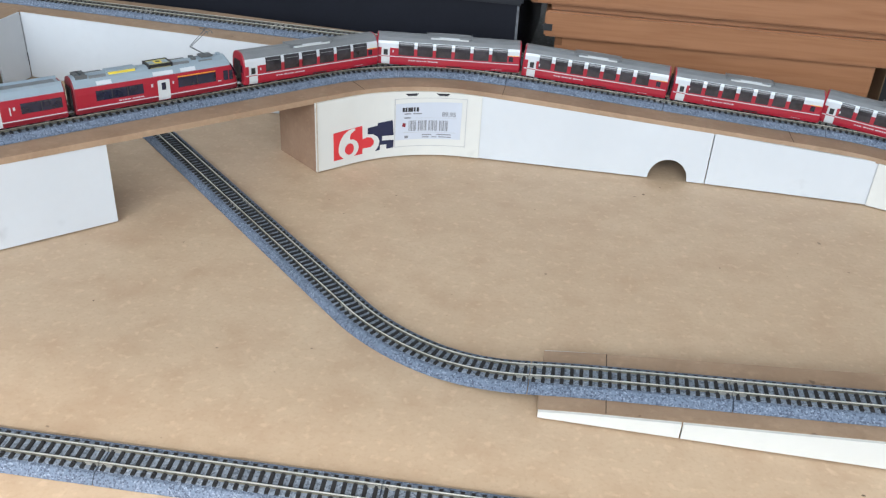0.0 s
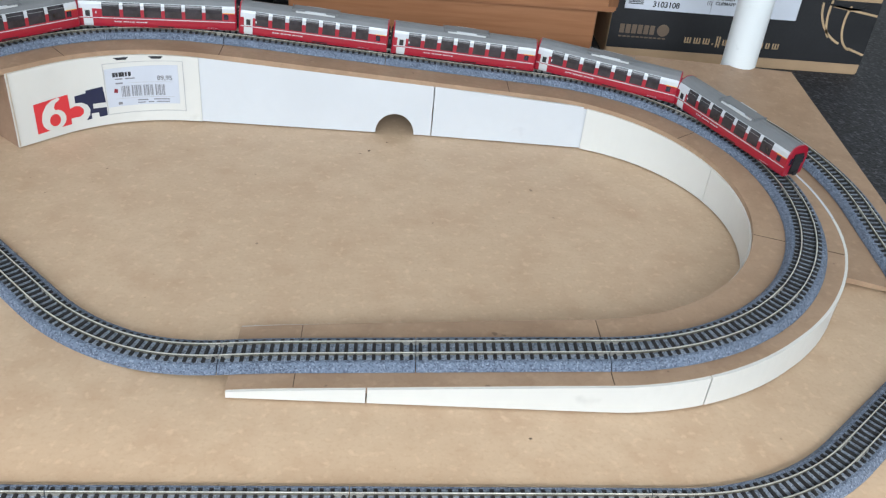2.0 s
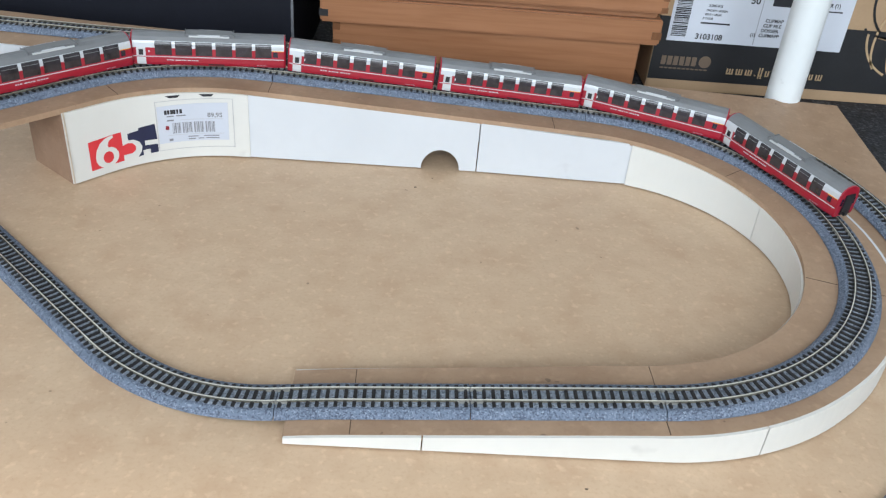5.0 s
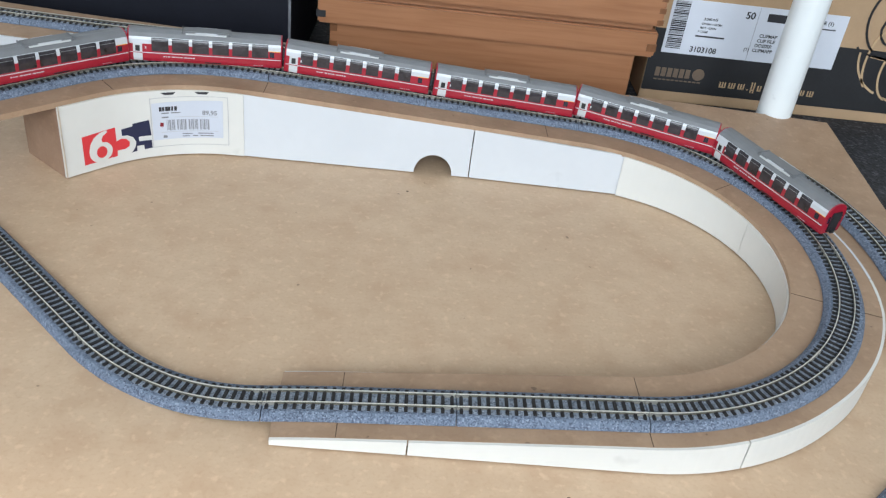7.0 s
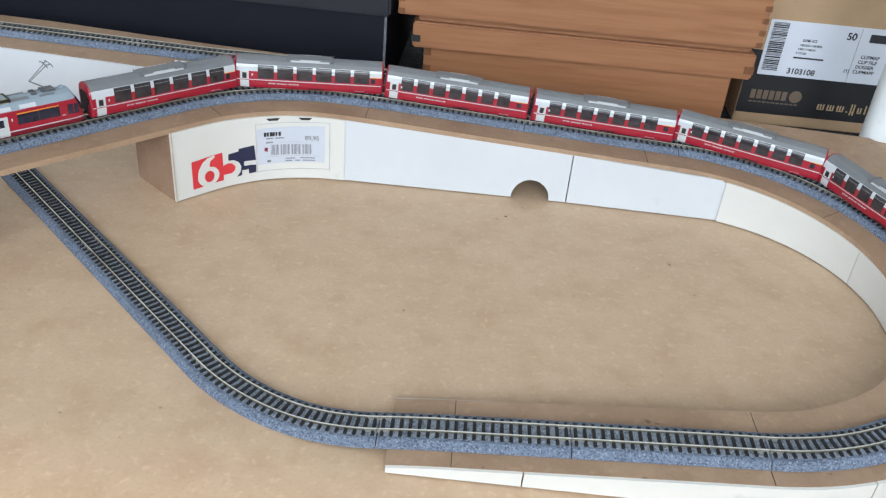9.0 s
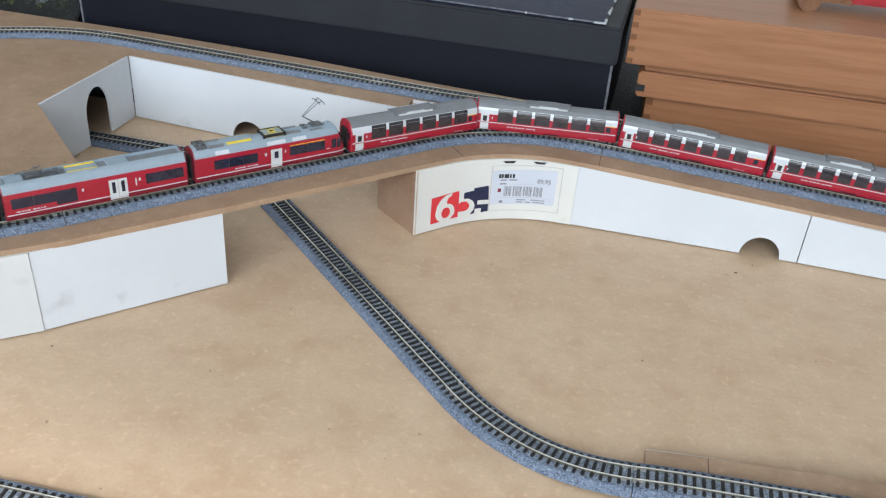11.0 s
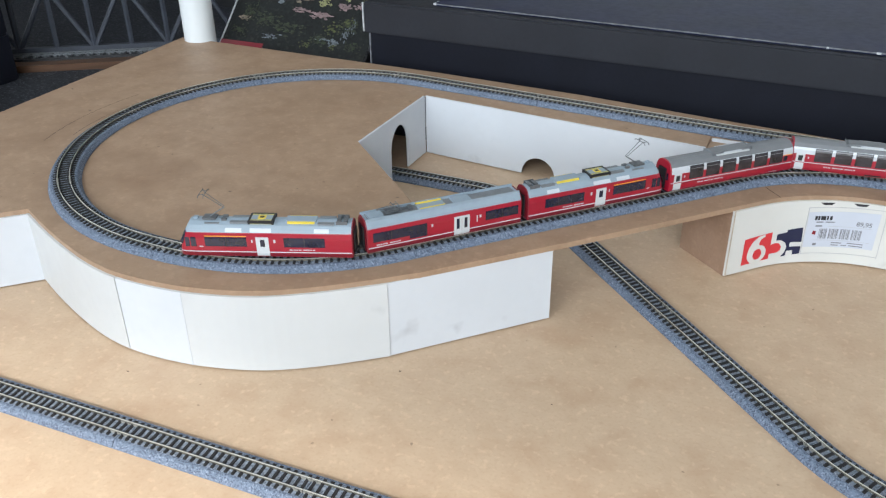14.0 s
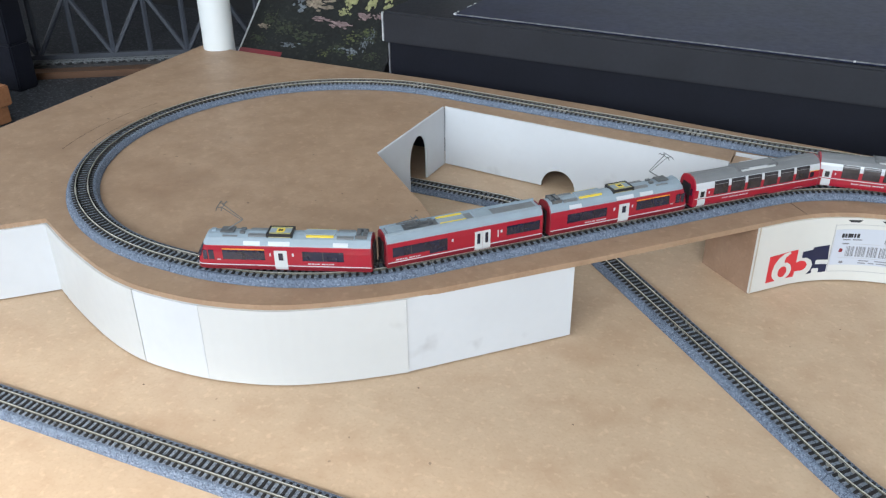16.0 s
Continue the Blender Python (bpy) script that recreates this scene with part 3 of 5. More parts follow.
pit_back = facing("pit_back_wall", "white card wall behind the sunken track, with a half-round hole")
part("panel", upright((-0.4410, 0.7350), (-0.168, 0.7090), 0.0604, 0.0604, 0.0018, [(0.1230, 0.0172, 0.0, 0.0180)], 0.0011), CARD, pit_back)
pit_west = facing("tunnel_portal_wall", "white card wall with a tall tunnel mouth")
part("panel", upright((-0.4415, 0.603), (-0.4415, 0.7345), 0.0604, 0.0604, 0.0018, [(0.0755, 0.0170, 0.026, 0.0225)], 0.0011), CARD, pit_west)
part("panel", upright((-0.317, 0.4905), (-0.4410, 0.6035), 0.0562, 0.0562, 0.0018), CARD, pit_west)
part("panel", upright((-0.270, 0.5370), (-0.3170, 0.4900), 0.0560, 0.0560, 0.0018), CARD, pit_west)
fill = sheet([(-0.1668, 0.640), (-0.139, 0.6655), (-0.110, 0.6945), (-0.060, 0.7160), (-0.030, 0.7285), (-0.1668, 0.7290)], [], 0.0, THICK)
for v in fill.verts:
    v.co.z += float(np.interp(v.co.x, [-0.17, -0.02], [0.0591, 0.0556]))
tagged(part("corner_board", fill, MDF_TOP), "brown fibreboard infill beside the bridge end", "board", kind="structure")
rim = thing("pit_rim_strip", "narrow white card strip along the sunken yard", "card strip")
bm = bmesh.new()
a, b = Vector((-0.322, 0.4915, UP)), Vector((-0.272, 0.5335, UP - 0.0002))
n = Vector((-(b - a).y, (b - a).x, 0)).normalized() * 0.0022
for p, q in (((a, a + n), (b, b + n)),):
    lo = [p[0], p[1], q[1], q[0]]
    vs = [bm.verts.new(v + Vector((0, 0, h))) for h in (0.0, 0.0012) for v in lo]
    for f in ((0, 1, 2, 3), (7, 6, 5, 4), (0, 4, 5, 1), (1, 5, 6, 2), (2, 6, 7, 3), (3, 7, 4, 0)):
        bm.faces.new([vs[i] for i in f])
part("strip", bm, CARD, rim)
closing = facing("rear_closing_wall", "plain card closing the space under the raised boards")
for (x0, y0), (x1, y1) in zip(list(zip(BACK_X, BACK_Y)), list(zip(BACK_X, BACK_Y))[1:]):
    h0, h1 = (min(UP, outer_height(x, 0.77)) - THICK - 0.0022 for x in (x0 + 0.003, x1 - 0.003))
    part("panel", upright((x0 + 0.003, y0 - 0.004), (x1 - 0.003, y1 - 0.004), h0, h1, -0.0018), CARD, closing)
part("panel", upright((-0.7755, 0.230), (-0.7985, 0.803), 0.0535, 0.0535, -0.0018), CARD, closing)

# ---- track sections ----
sleeper_bm = box(bmesh.new(), -0.00090, 0.00090, -0.0079, 0.0079, 0.0, SLEEPER_TOP - BED_H + 0.0006)
for cy_ in (-0.0045, 0.0045):
    for k in (-1, 1):
        box(sleeper_bm, -0.0006, 0.0006, cy_ + k * 0.0011 - 0.0004, cy_ + k * 0.0011 + 0.0004, 0.0013, 0.0021)
sleeper_mesh = bpy.data.meshes.new("sleeper")
sleeper_bm.to_mesh(sleeper_mesh)
sleeper_bm.free()
sleeper_mesh.materials.append(SLEEPER)


def track_section(s0, s1, straight):
    root = thing("track_section", ("straight" if straight else "curved") + " model railway track on blue-grey stone roadbed", "model track", "track sections")
    bed_rings, top_rings = [], []
    for s in stations(s0 + 0.00025, s1 - 0.00025, 0.006 if not straight else 0.012):
        bed_rings.append([spot(s, 0.0125, 0.0003), spot(s, 0.0122, 0.0016), spot(s, 0.0100, BED_H - 0.0003), spot(s, 0.0094, BED_H), spot(s, -0.0094, BED_H), spot(s, -0.0100, BED_H - 0.0003), spot(s, -0.0122, 0.0016), spot(s, -0.0125, 0.0003)])
    part("roadbed", loft(bed_rings), BALLAST, root)
    # paler strip on the bed, painting the gloss between the sleepers
    top_rings = [[spot(s, 0.0080, BED_H - 0.0002), spot(s, 0.0078, BED_H + 0.0001), spot(s, -0.0078, BED_H + 0.0001), spot(s, -0.0080, BED_H - 0.0002)] for s in stations(s0 + 0.0004, s1 - 0.0004, 0.006 if not straight else 0.012)]
    part("roadbed_top", loft(top_rings), BALLAST_LIT, root, "roadbed stone between the sleepers, coloured paler for the light on it")
    for side in (-0.0045, 0.0045):
        rings = []
        for s in stations(s0 + 0.0002, s1 - 0.0002, 0.006):
            rings.append([spot(s, side + o, z) for o, z in ((-0.00024, SLEEPER_TOP - 0.0004), (-0.00013, SLEEPER_TOP + 0.0004), (-0.00013, RAIL_TOP - 0.0004), (0.00013, RAIL_TOP - 0.0004), (0.00013, SLEEPER_TOP + 0.0004), (0.00024, SLEEPER_TOP - 0.0004))])
        web = part("rail", loft(rings), RAIL_WEB, root)
        rings = [[spot(s, side + o, z) for o, z in ((-0.00030, RAIL_TOP - 0.00042), (-0.00030, RAIL_TOP - 0.00008), (-0.00020, RAIL_TOP), (0.00020, RAIL_TOP), (0.00030, RAIL_TOP - 0.00008), (0.00030, RAIL_TOP - 0.00042))] for s in stations(s0 + 0.0002, s1 - 0.0002, 0.006)]
        part("rail_head", loft(rings), RAIL, web, "bright polished rail head")
        for s in (s0 + 0.0035, s1 - 0.0035):
            p, q = spot(s - 0.0035, side, 0), spot(s + 0.0035, side, 0)
            m = Matrix.Translation((p + q) / 2) @ (q - p).to_track_quat("X", "Z").to_matrix().to_4x4()
            part("rail_joiner", box(bmesh.new(), -0.0032, 0.0032, -0.0008, 0.0008, BED_H - 0.0002, RAIL_TOP - 0.0008, m=m), JOINER, root)
    n = round((s1 - s0) / 0.0046)
    for k in range(n):
        s = s0 + (k + 0.5) * (s1 - s0) / n
        if min(s - s0, s1 - s) < 0.0021:
            continue
        p, q = spot(s - 0.001, 0, BED_H - 0.0006), spot(s + 0.001, 0, BED_H - 0.0006)
        ob = new("sleeper", sleeper_mesh)
        ob.parent = root
        ob.matrix_basis = Matrix.Translation((p + q) / 2) @ (q - p).to_track_quat("X", "Z").to_matrix().to_4x4()
    return root


def is_straight(s0, s1):
    a, b, c = spot(s0), spot((s0 + s1) / 2), spot(s1)
    return ((a + c) / 2 - b).xy.length < 0.001


BREAKS = [near(-0.55, 0.674), near(-0.37, 0.674), near(-0.263, 0.632), near(-0.160, 0.532), near(-0.0525, 0.4315), near(0.050, 0.391), near(0.148, 0.391), near(0.246, 0.391), near(0.354, 0.437), near(0.3995, 0.546), near(0.354, 0.654), near(0.246, 0.700), near(0.122, 0.700), near(-0.0005, 0.700)]
BREAKS += [near(-0.131, 0.655), near(-0.215, 0.562), near(-0.318, 0.452), near(-0.466, 0.385), near(-0.60, 0.44), near(-0.669, 0.578), near(-0.62, 0.71), near(-0.485, 0.771), near(-0.33, 0.760), near(-0.206, 0.7515), near(-0.08, 0.7465), near(0.045, 0.7455), near(0.278, 0.742), near(0.408, 0.688), near(0.461, 0.558), near(0.461, 0.50), near(0.414, 0.395), near(0.36, 0.347), near(0.255, 0.304), near(0.12, 0.297), near(-0.005, 0.293), near(-0.13, 0.289), near(-0.295, 0.284), near(-0.42, 0.28), near(-0.545, 0.277), near(-0.69, 0.2725)]
BREAKS = sorted(BREAKS)
for a, b in zip(BREAKS, BREAKS[1:]):
    if b - a > 0.02:
        track_section(a, b, is_straight(a, b))

# ---- words and bars ----
def lettering(name, words, size, m, mat, parent, label="", warp=None, bold=0.022):
    cu = bpy.data.curves.new(name, "FONT")
    cu.body, cu.size, cu.extrude, cu.offset = words, size, 0.00008, size * bold
    tmp = bpy.data.objects.new(name, cu)
    scene.collection.objects.link(tmp)
    me = bpy.data.meshes.new_from_object(tmp.evaluated_get(bpy.context.evaluated_depsgraph_get()))
    bpy.data.objects.remove(tmp)
    bm = bmesh.new()
    bm.from_mesh(me)
    bpy.data.meshes.remove(me)
    if warp:
        xs = [v.co.x for v in bm.verts]
        for k in range(1, int((max(xs) - min(xs)) / 0.0015) + 1):
            bmesh.ops.bisect_plane(bm, geom=bm.verts[:] + bm.edges[:] + bm.faces[:], plane_co=(min(xs) + k * 0.0015, 0, 0), plane_no=(1, 0, 0))
        for v in bm.verts:
            v.co = warp(m @ v.co)
    else:
        bm.transform(m)
    return part(name, bm, mat, parent, label)


# ---- print and price label on the abutment ----
FR = [spot(s, 0.0347) for s in stations(BOX_S1, BOX_S0, 0.002)]
FR_L = np.concatenate([[0], np.cumsum([(b - a).xy.length for a, b in zip(FR, FR[1:])])])
BOX_W = float(FR_L[-1])


def on_card(v):
    """From (along the curved card, height, depth) to the world."""
    u = min(max(v[0], 0.0), BOX_W)
    x, y = np.interp(u, FR_L, [p.x for p in FR]), np.interp(u, FR_L, [p.y for p in FR])
    x2, y2 = np.interp(u + 0.003, FR_L, [p.x for p in FR]), np.interp(u + 0.003, FR_L, [p.y for p in FR])
    x1, y1 = np.interp(u - 0.003, FR_L, [p.x for p in FR]), np.interp(u - 0.003, FR_L, [p.y for p in FR])
    t = Vector((x2 - x1, y2 - y1)).normalized()
    return Vector((x + t.y * v[2], y - t.x * v[2], v[1]))


def on_card_patch(name, pts, depth, mat, parent, label=""):
    """A thin patch bounded by a four-sided outline of (along, height)."""
    (a, b, c, d), n = [Vector(p) for p in pts], 14
    rings = []
    for k in range(n + 1):
        lo, hi = a.lerp(b, k / n), d.lerp(c, k / n)
        rings.append([on_card((lo.x, lo.y, 0.0)), on_card((hi.x, hi.y, 0.0)), on_card((hi.x, hi.y, depth)), on_card((lo.x, lo.y, depth))])
    return part(name, loft(rings), mat, parent, label)


W = BOX_W
flat = lambda u, z, d=0.00026: Matrix.Translation((u, z, d)) @ Matrix.Identity(4)
price = box_wall
CARDIFY = lambda v: on_card((v.x, v.y, v.z))


def printed_field(outline, mat, label, depth=0.00012):
    """A flat printed shape of (along / width, height) corners, laid on the curved card."""
    bm = sheet([(u * W, z) for u, z in outline], [], depth, 0.0001)
    for k in range(1, 60):
        bmesh.ops.bisect_plane(bm, geom=bm.verts[:] + bm.edges[:] + bm.faces[:], plane_co=(k * 0.002, 0, 0), plane_no=(1, 0, 0))
    for v in bm.verts:
        v.co = CARDIFY(v.co)
    return part("print_block", bm, mat, price, label)


printed_field([(0.107, 0.0068), (0.107, 0.0292), (0.296, 0.0304), (0.297, 0.0192), (0.325, 0.0204), (0.352, 0.0196), (0.370, 0.0166), (0.366, 0.0135), (0.345, 0.0117), (0.297, 0.0117), (0.296, 0.0073)], PRINT_RED, "red printed price field")
printed_field([(0.330, 0.0278), (0.392, 0.0286), (0.393, 0.0306), (0.484, 0.0317), (0.491, 0.0192), (0.421, 0.0195), (0.421, 0.0157), (0.491, 0.0153), (0.491, 0.0088), (0.448, 0.0084), (0.447, 0.0122), (0.407, 0.0122), (0.407, 0.0082), (0.377, 0.0076), (0.398, 0.0112), (0.405, 0.0155), (0.392, 0.0196), (0.362, 0.0222), (0.330, 0.0226)], PRINT_NAVY, "dark blue printed price field")
ellipse = lambda u, z, ru, rz, a0=0, a1=360, n=20: [(u + ru * math.cos(radians(a0 + (a1 - a0) * k / n)), z + rz * math.sin(radians(a0 + (a1 - a0) * k / n))) for k in range(n + (a1 - a0 < 360))]
# the white digit: bowl with a long arm sweeping up to the slanted top
printed_field(ellipse(0.205, 0.0140, 0.066, 0.0079, -180, 62) + [(0.218, 0.0212), (0.213, 0.0232), (0.222, 0.0262), (0.250, 0.0283), (0.246, 0.0300), (0.205, 0.0290), (0.172, 0.0262), (0.148, 0.0215), (0.139, 0.0165)], CARD_WARM, "white printed digit", 0.00022)
printed_field(ellipse(0.210, 0.0138, 0.030, 0.0046), PRINT_RED, "red print inside the digit", 0.0003)
on_card_patch("label", [(0.502 * W, 0.0146), (0.884 * W, 0.0152), (0.887 * W, 0.0458), (0.502 * W, 0.0444)], 0.0002, LABEL_BLUE, price, "white paper price label")
for z in (0.0088, 0.0482):
    on_card_patch("sleeve_edge", [(0.495 * W, z), (0.915 * W, z + 0.0006), (0.915 * W, z + 0.0009), (0.495 * W, z + 0.0003)], 0.00025, FAINT, price)
for u in (0.495, 0.913):
    on_card_patch("sleeve_edge", [(u * W, 0.009), ((u + 0.003) * W, 0.009), ((u + 0.003) * W, 0.0488), (u * W, 0.0488)], 0.00025, FAINT, price)
for k in range(34):
    u = 0.579 + k * 0.0069
    if k % 9 != 7:
        on_card_patch("bar", [(u * W, 0.0219), ((u + 0.0022 + 0.0016 * (k * 7 % 3)) * W, 0.0219), ((u + 0.0022 + 0.0016 * (k * 7 % 3)) * W, 0.0305), (u * W, 0.0305)], 0.0003, INK_GREY, price)
for k, w in enumerate((0.014, 0.012, 0.016, 0.012, 0.010, 0.014)):
    u = 0.541 + k * 0.0165
    on_card_patch("text_bar", [(u * W, 0.0378), ((u + w) * W, 0.0378), ((u + w) * W, 0.0412), (u * W, 0.0412)], 0.0003, INK, price)
for u0, u1, z0, z1 in ((0.553, 0.592, 0.0356, 0.0365), (0.605, 0.655, 0.0356, 0.0365), (0.553, 0.590, 0.0322, 0.0333), (0.66, 0.715, 0.0182, 0.0190), (0.745, 0.83, 0.0184, 0.0192), (0.66, 0.70, 0.0162, 0.0170), (0.715, 0.745, 0.0163, 0.0171), (0.757, 0.83, 0.0164, 0.0172), (0.556, 0.577, 0.0160, 0.0180)):
    on_card_patch("text_bar", [(u0 * W, z0), (u1 * W, z0), (u1 * W, z1), (u0 * W, z1)], 0.0003, INK_GREY, price)
for u0, z in ((0.62, 0.0324), (0.545, 0.0205)):
    on_card_patch("rule", [(u0 * W, z), (0.858 * W, z), (0.858 * W, z + 0.0003), (u0 * W, z + 0.0003)], 0.0003, FAINT, price)
on_card_patch("dot", [(0.540 * W, 0.0258), (0.560 * W, 0.0252), (0.562 * W, 0.0284), (0.544 * W, 0.0288)], 0.0003, RED_DARK, price)
lettering("price_text", "89,95", 0.0050, flat(0.772 * W, 0.0340, 0.0002), INK_GREY, price, "", CARDIFY)
on_card_patch("cut_edge", [(0.0, 0.0012), (0.0009, 0.0012), (0.0009, 0.0565), (0.0, 0.0565)], 0.0004, CARD_EDGE, price, "brown cut edge of the card")
for u0 in (0.555, 0.735):
    on_card_patch("black_mark", [((u0 + 0.02) * W, 0.0505), ((u0 + 0.065) * W, 0.0505), ((u0 + 0.08) * W, 0.0524), (u0 * W, 0.0524)], 0.0002, INK, price)

# ---- rolling stock ----
PROFILE = [(0.0079, 0.0020), (0.0086, 0.0040), (0.0088, 0.0140), (0.0084, 0.0176), (0.0077, 0.0196), (0.0060, 0.0219), (0.0032, 0.0233), (0.0, 0.0238)]
PZ, PY = [p[1] for p in PROFILE], [p[0] for p in PROFILE]
half_width = lambda z: float(np.interp(z, PZ, PY))


def slice_of(x, z0, z1, sy=1.0, rake=0.0, grow=0.0):
    zs = [z0] + [z for z in PZ if z0 + 1e-5 < z < z1 - 1e-5] + [z1]
    at = lambda z: x - max(0.0, z - 0.010) * rake
    right = [Vector((at(z), -(half_width(z) + grow) * sy, z)) for z in zs]
    left = [Vector((at(z), (half_width(z) + grow) * sy, z)) for z in reversed(zs)]
    return right + left


def side_patch(name, x0, x1, z0, z1, side, mat, parent, out=0.00015, label=""):
    zs = [z0] + [z for z in PZ if z0 + 1e-5 < z < z1 - 1e-5] + [z1]
    rings = []
    for x in (x0, x1):
        rings.append([Vector((x, side * (half_width(z) + out), z)) for z in zs] + [Vector((x, side * (half_width(z) - 0.0002), z)) for z in reversed(zs)])
    return part(name, loft(rings), mat, parent, label)


def wheel_set(parent, x):
    bogie = box_part("bogie", (x - 0.0095, x + 0.0095, -0.0062, 0.0062, 0.0016, 0.0048), BLACK, parent, bevel=0.0004)
    for dx in (-0.0065, 0.0065):
        for y in (-0.0048, 0.0048):
            part("wheel", rod(bmesh.new(), (x + dx, y - 0.0007, 0.0027), (x + dx, y + 0.0007, 0.0027), 0.0026, 14), METAL, bogie)
    return bogie


def coupling(parent, x, d):
    bm = box(bmesh.new(), min(x, x + d * 0.0024), max(x, x + d * 0.0024), -0.0016, 0.0016, 0.0030, 0.0052)
    box(bm, min(x, x + d * 0.0012), max(x, x + d * 0.0012), -0.0042, 0.0042, 0.0036, 0.0046)
    return part("coupling", bm, BLACK, parent)


def gangway(parent, x, d):
    bm = box(bmesh.new(), min(x, x + d * 0.0011), max(x, x + d * 0.0011), -0.0042, 0.0042, 0.0050, 0.0180, 0.0003)
    return part("gangway", bm, BLACK, parent, "black gangway bellows")


def writing_bars(parent, x0, x1, z, side, mat=TRAIN_WHITE, h=0.0007):
    x, k = x0, 0
    while x < x1 - 0.0005:
        w = min((0.0016, 0.0009, 0.0012, 0.0020)[k % 4], x1 - x)
        side_patch("text_bar", x, x + w, z, z + h, side, mat, parent, 0.0002)
        x, k = x + w + (0.0005 if k % 4 != 3 else 0.0013), k + 1


def coach(first_class):
    root = thing("railway_coach", ("first class" if first_class else "second class") + " red-white panorama coach with grey roof on rails", "model coach", "train")
    h = 0.0526
    xs = (-h, h)
    part("body", loft([slice_of(x, 0.0020, 0.0146) for x in xs]), RED, root)
    part("upper_band", loft([slice_of(x, 0.0146, 0.0194) for x in xs]), TRAIN_WHITE, root, "white upper side band")
    part("roof", loft([slice_of(x, 0.0194, 0.0238) for x in xs]), ROOF_COACH, root, "plain grey roof")
    for d in (-1, 1):
        part("end_wall", loft([slice_of(d * h, 0.0020, 0.0238, grow=0.0003), slice_of(d * (h + 0.0010), 0.0022, 0.0236, 0.985)]), RED, root, "red end wall")
        gangway(root, d * (h + 0.0010), d)
        for y in (-0.0064, 0.0046):
            a, b = sorted((d * (h + 0.0008), d * (h + 0.0012)))
            box_part("end_window", (a, b, y, y + 0.0018, 0.0100, 0.0150), GLASS, root)
        coupling(root, d * (h + 0.0010), d)
        wheel_set(root, d * 0.036)
    for side in (-1, 1):
        if first_class:
            spans = [(h - 0.0152 - k * 0.0139, 0.0115) for k in range(6)] if side > 0 else [(h - 0.0200 - k * 0.0142, 0.0116) for k in range(5)]
        else:
            spans = [(h - 0.0106 - k * 0.0120, 0.0092) for k in range(7)]
        for x1, w in spans:
            pane = side_patch("window", x1 - w, x1, 0.0094, 0.0191, side, GLASS_COACH, root)
            side_patch("glass_rim", x1 - w, x1, 0.0187, 0.0191, side, BLACK, pane, 0.0003)
            side_patch("blind", x1 - w + 0.0006, x1 - 0.0006, 0.0168, 0.0171, side, ROOF_DARK, pane, 0.00022)
        side_patch("small_window", -h + 0.0046, -h + 0.0078, 0.0100, 0.0138, side, GLASS, root)
        side_patch("stripe", -h, h, 0.0079, 0.0085, side, TRAIN_WHITE, root, 0.0001, "thin white line")
        side_patch("class_stripe", -h + 0.0005, -h + 0.0085, 0.0144, 0.0148, side, ORANGE, root, 0.0002)
        if first_class and side < 0:
            side_patch("class_stripe", h - 0.0195, h - 0.0035, 0.0144, 0.0148, side, ORANGE, root, 0.0002)
        door = side_patch("door", h - 0.0088, h - 0.0026, 0.0022, 0.0146, side, SILVER, root, 0.0002, "pale silver door")
        side_patch("door_window", h - 0.0072, h - 0.0042, 0.0092, 0.0134, side, BLACK, door, 0.00035)
        side_patch("door_line", h - 0.0088, h - 0.0026, 0.0079, 0.0084, side, RED, door, 0.00035)
        writing_bars(root, -0.012, 0.014, 0.0055, side) if side < 0 else writing_bars(root, 0.008, 0.030, 0.0055, side)
        writing_bars(root, -0.040, -0.033, 0.0032, side, TRAIN_WHITE, 0.0003)
        side_patch("class_number", h - 0.0116, h - 0.0108, 0.0112, 0.0128, side, TRAIN_WHITE, root, 0.0002)
        side_patch("logo_plate", -h + 0.0012, -h + 0.0060, 0.0160, 0.0182, side, SILVER, root, 0.0002)
        side_patch("vent", -0.010, 0.001, 0.0024, 0.0034, side, BLACK, root, 0.0001)
    unit = part("roof_unit", box(bmesh.new(), -0.0165, 0.0165, -0.0052, 0.0052, 0.0222, 0.0242, 0.0007), ROOF_COACH, root, "low grey roof unit")
    for y in (-0.0061, 0.0049):
        box_part("roof_sign", (-0.0075, 0.0075, y, y + 0.0012, 0.0226, 0.0238), TRAIN_WHITE, unit, "small white roof plate")
        box_part("roof_tray", (-0.0140, 0.0140, y - 0.0003, y + 0.0015, 0.0222, 0.0231), SILVER, unit)
    for x in (-0.0168, 0.0168):
        box_part("roof_seam", (x - 0.0002, x + 0.0002, -0.0056, 0.0056, 0.0215, 0.0243), ROOF_DARK, unit)
    return root


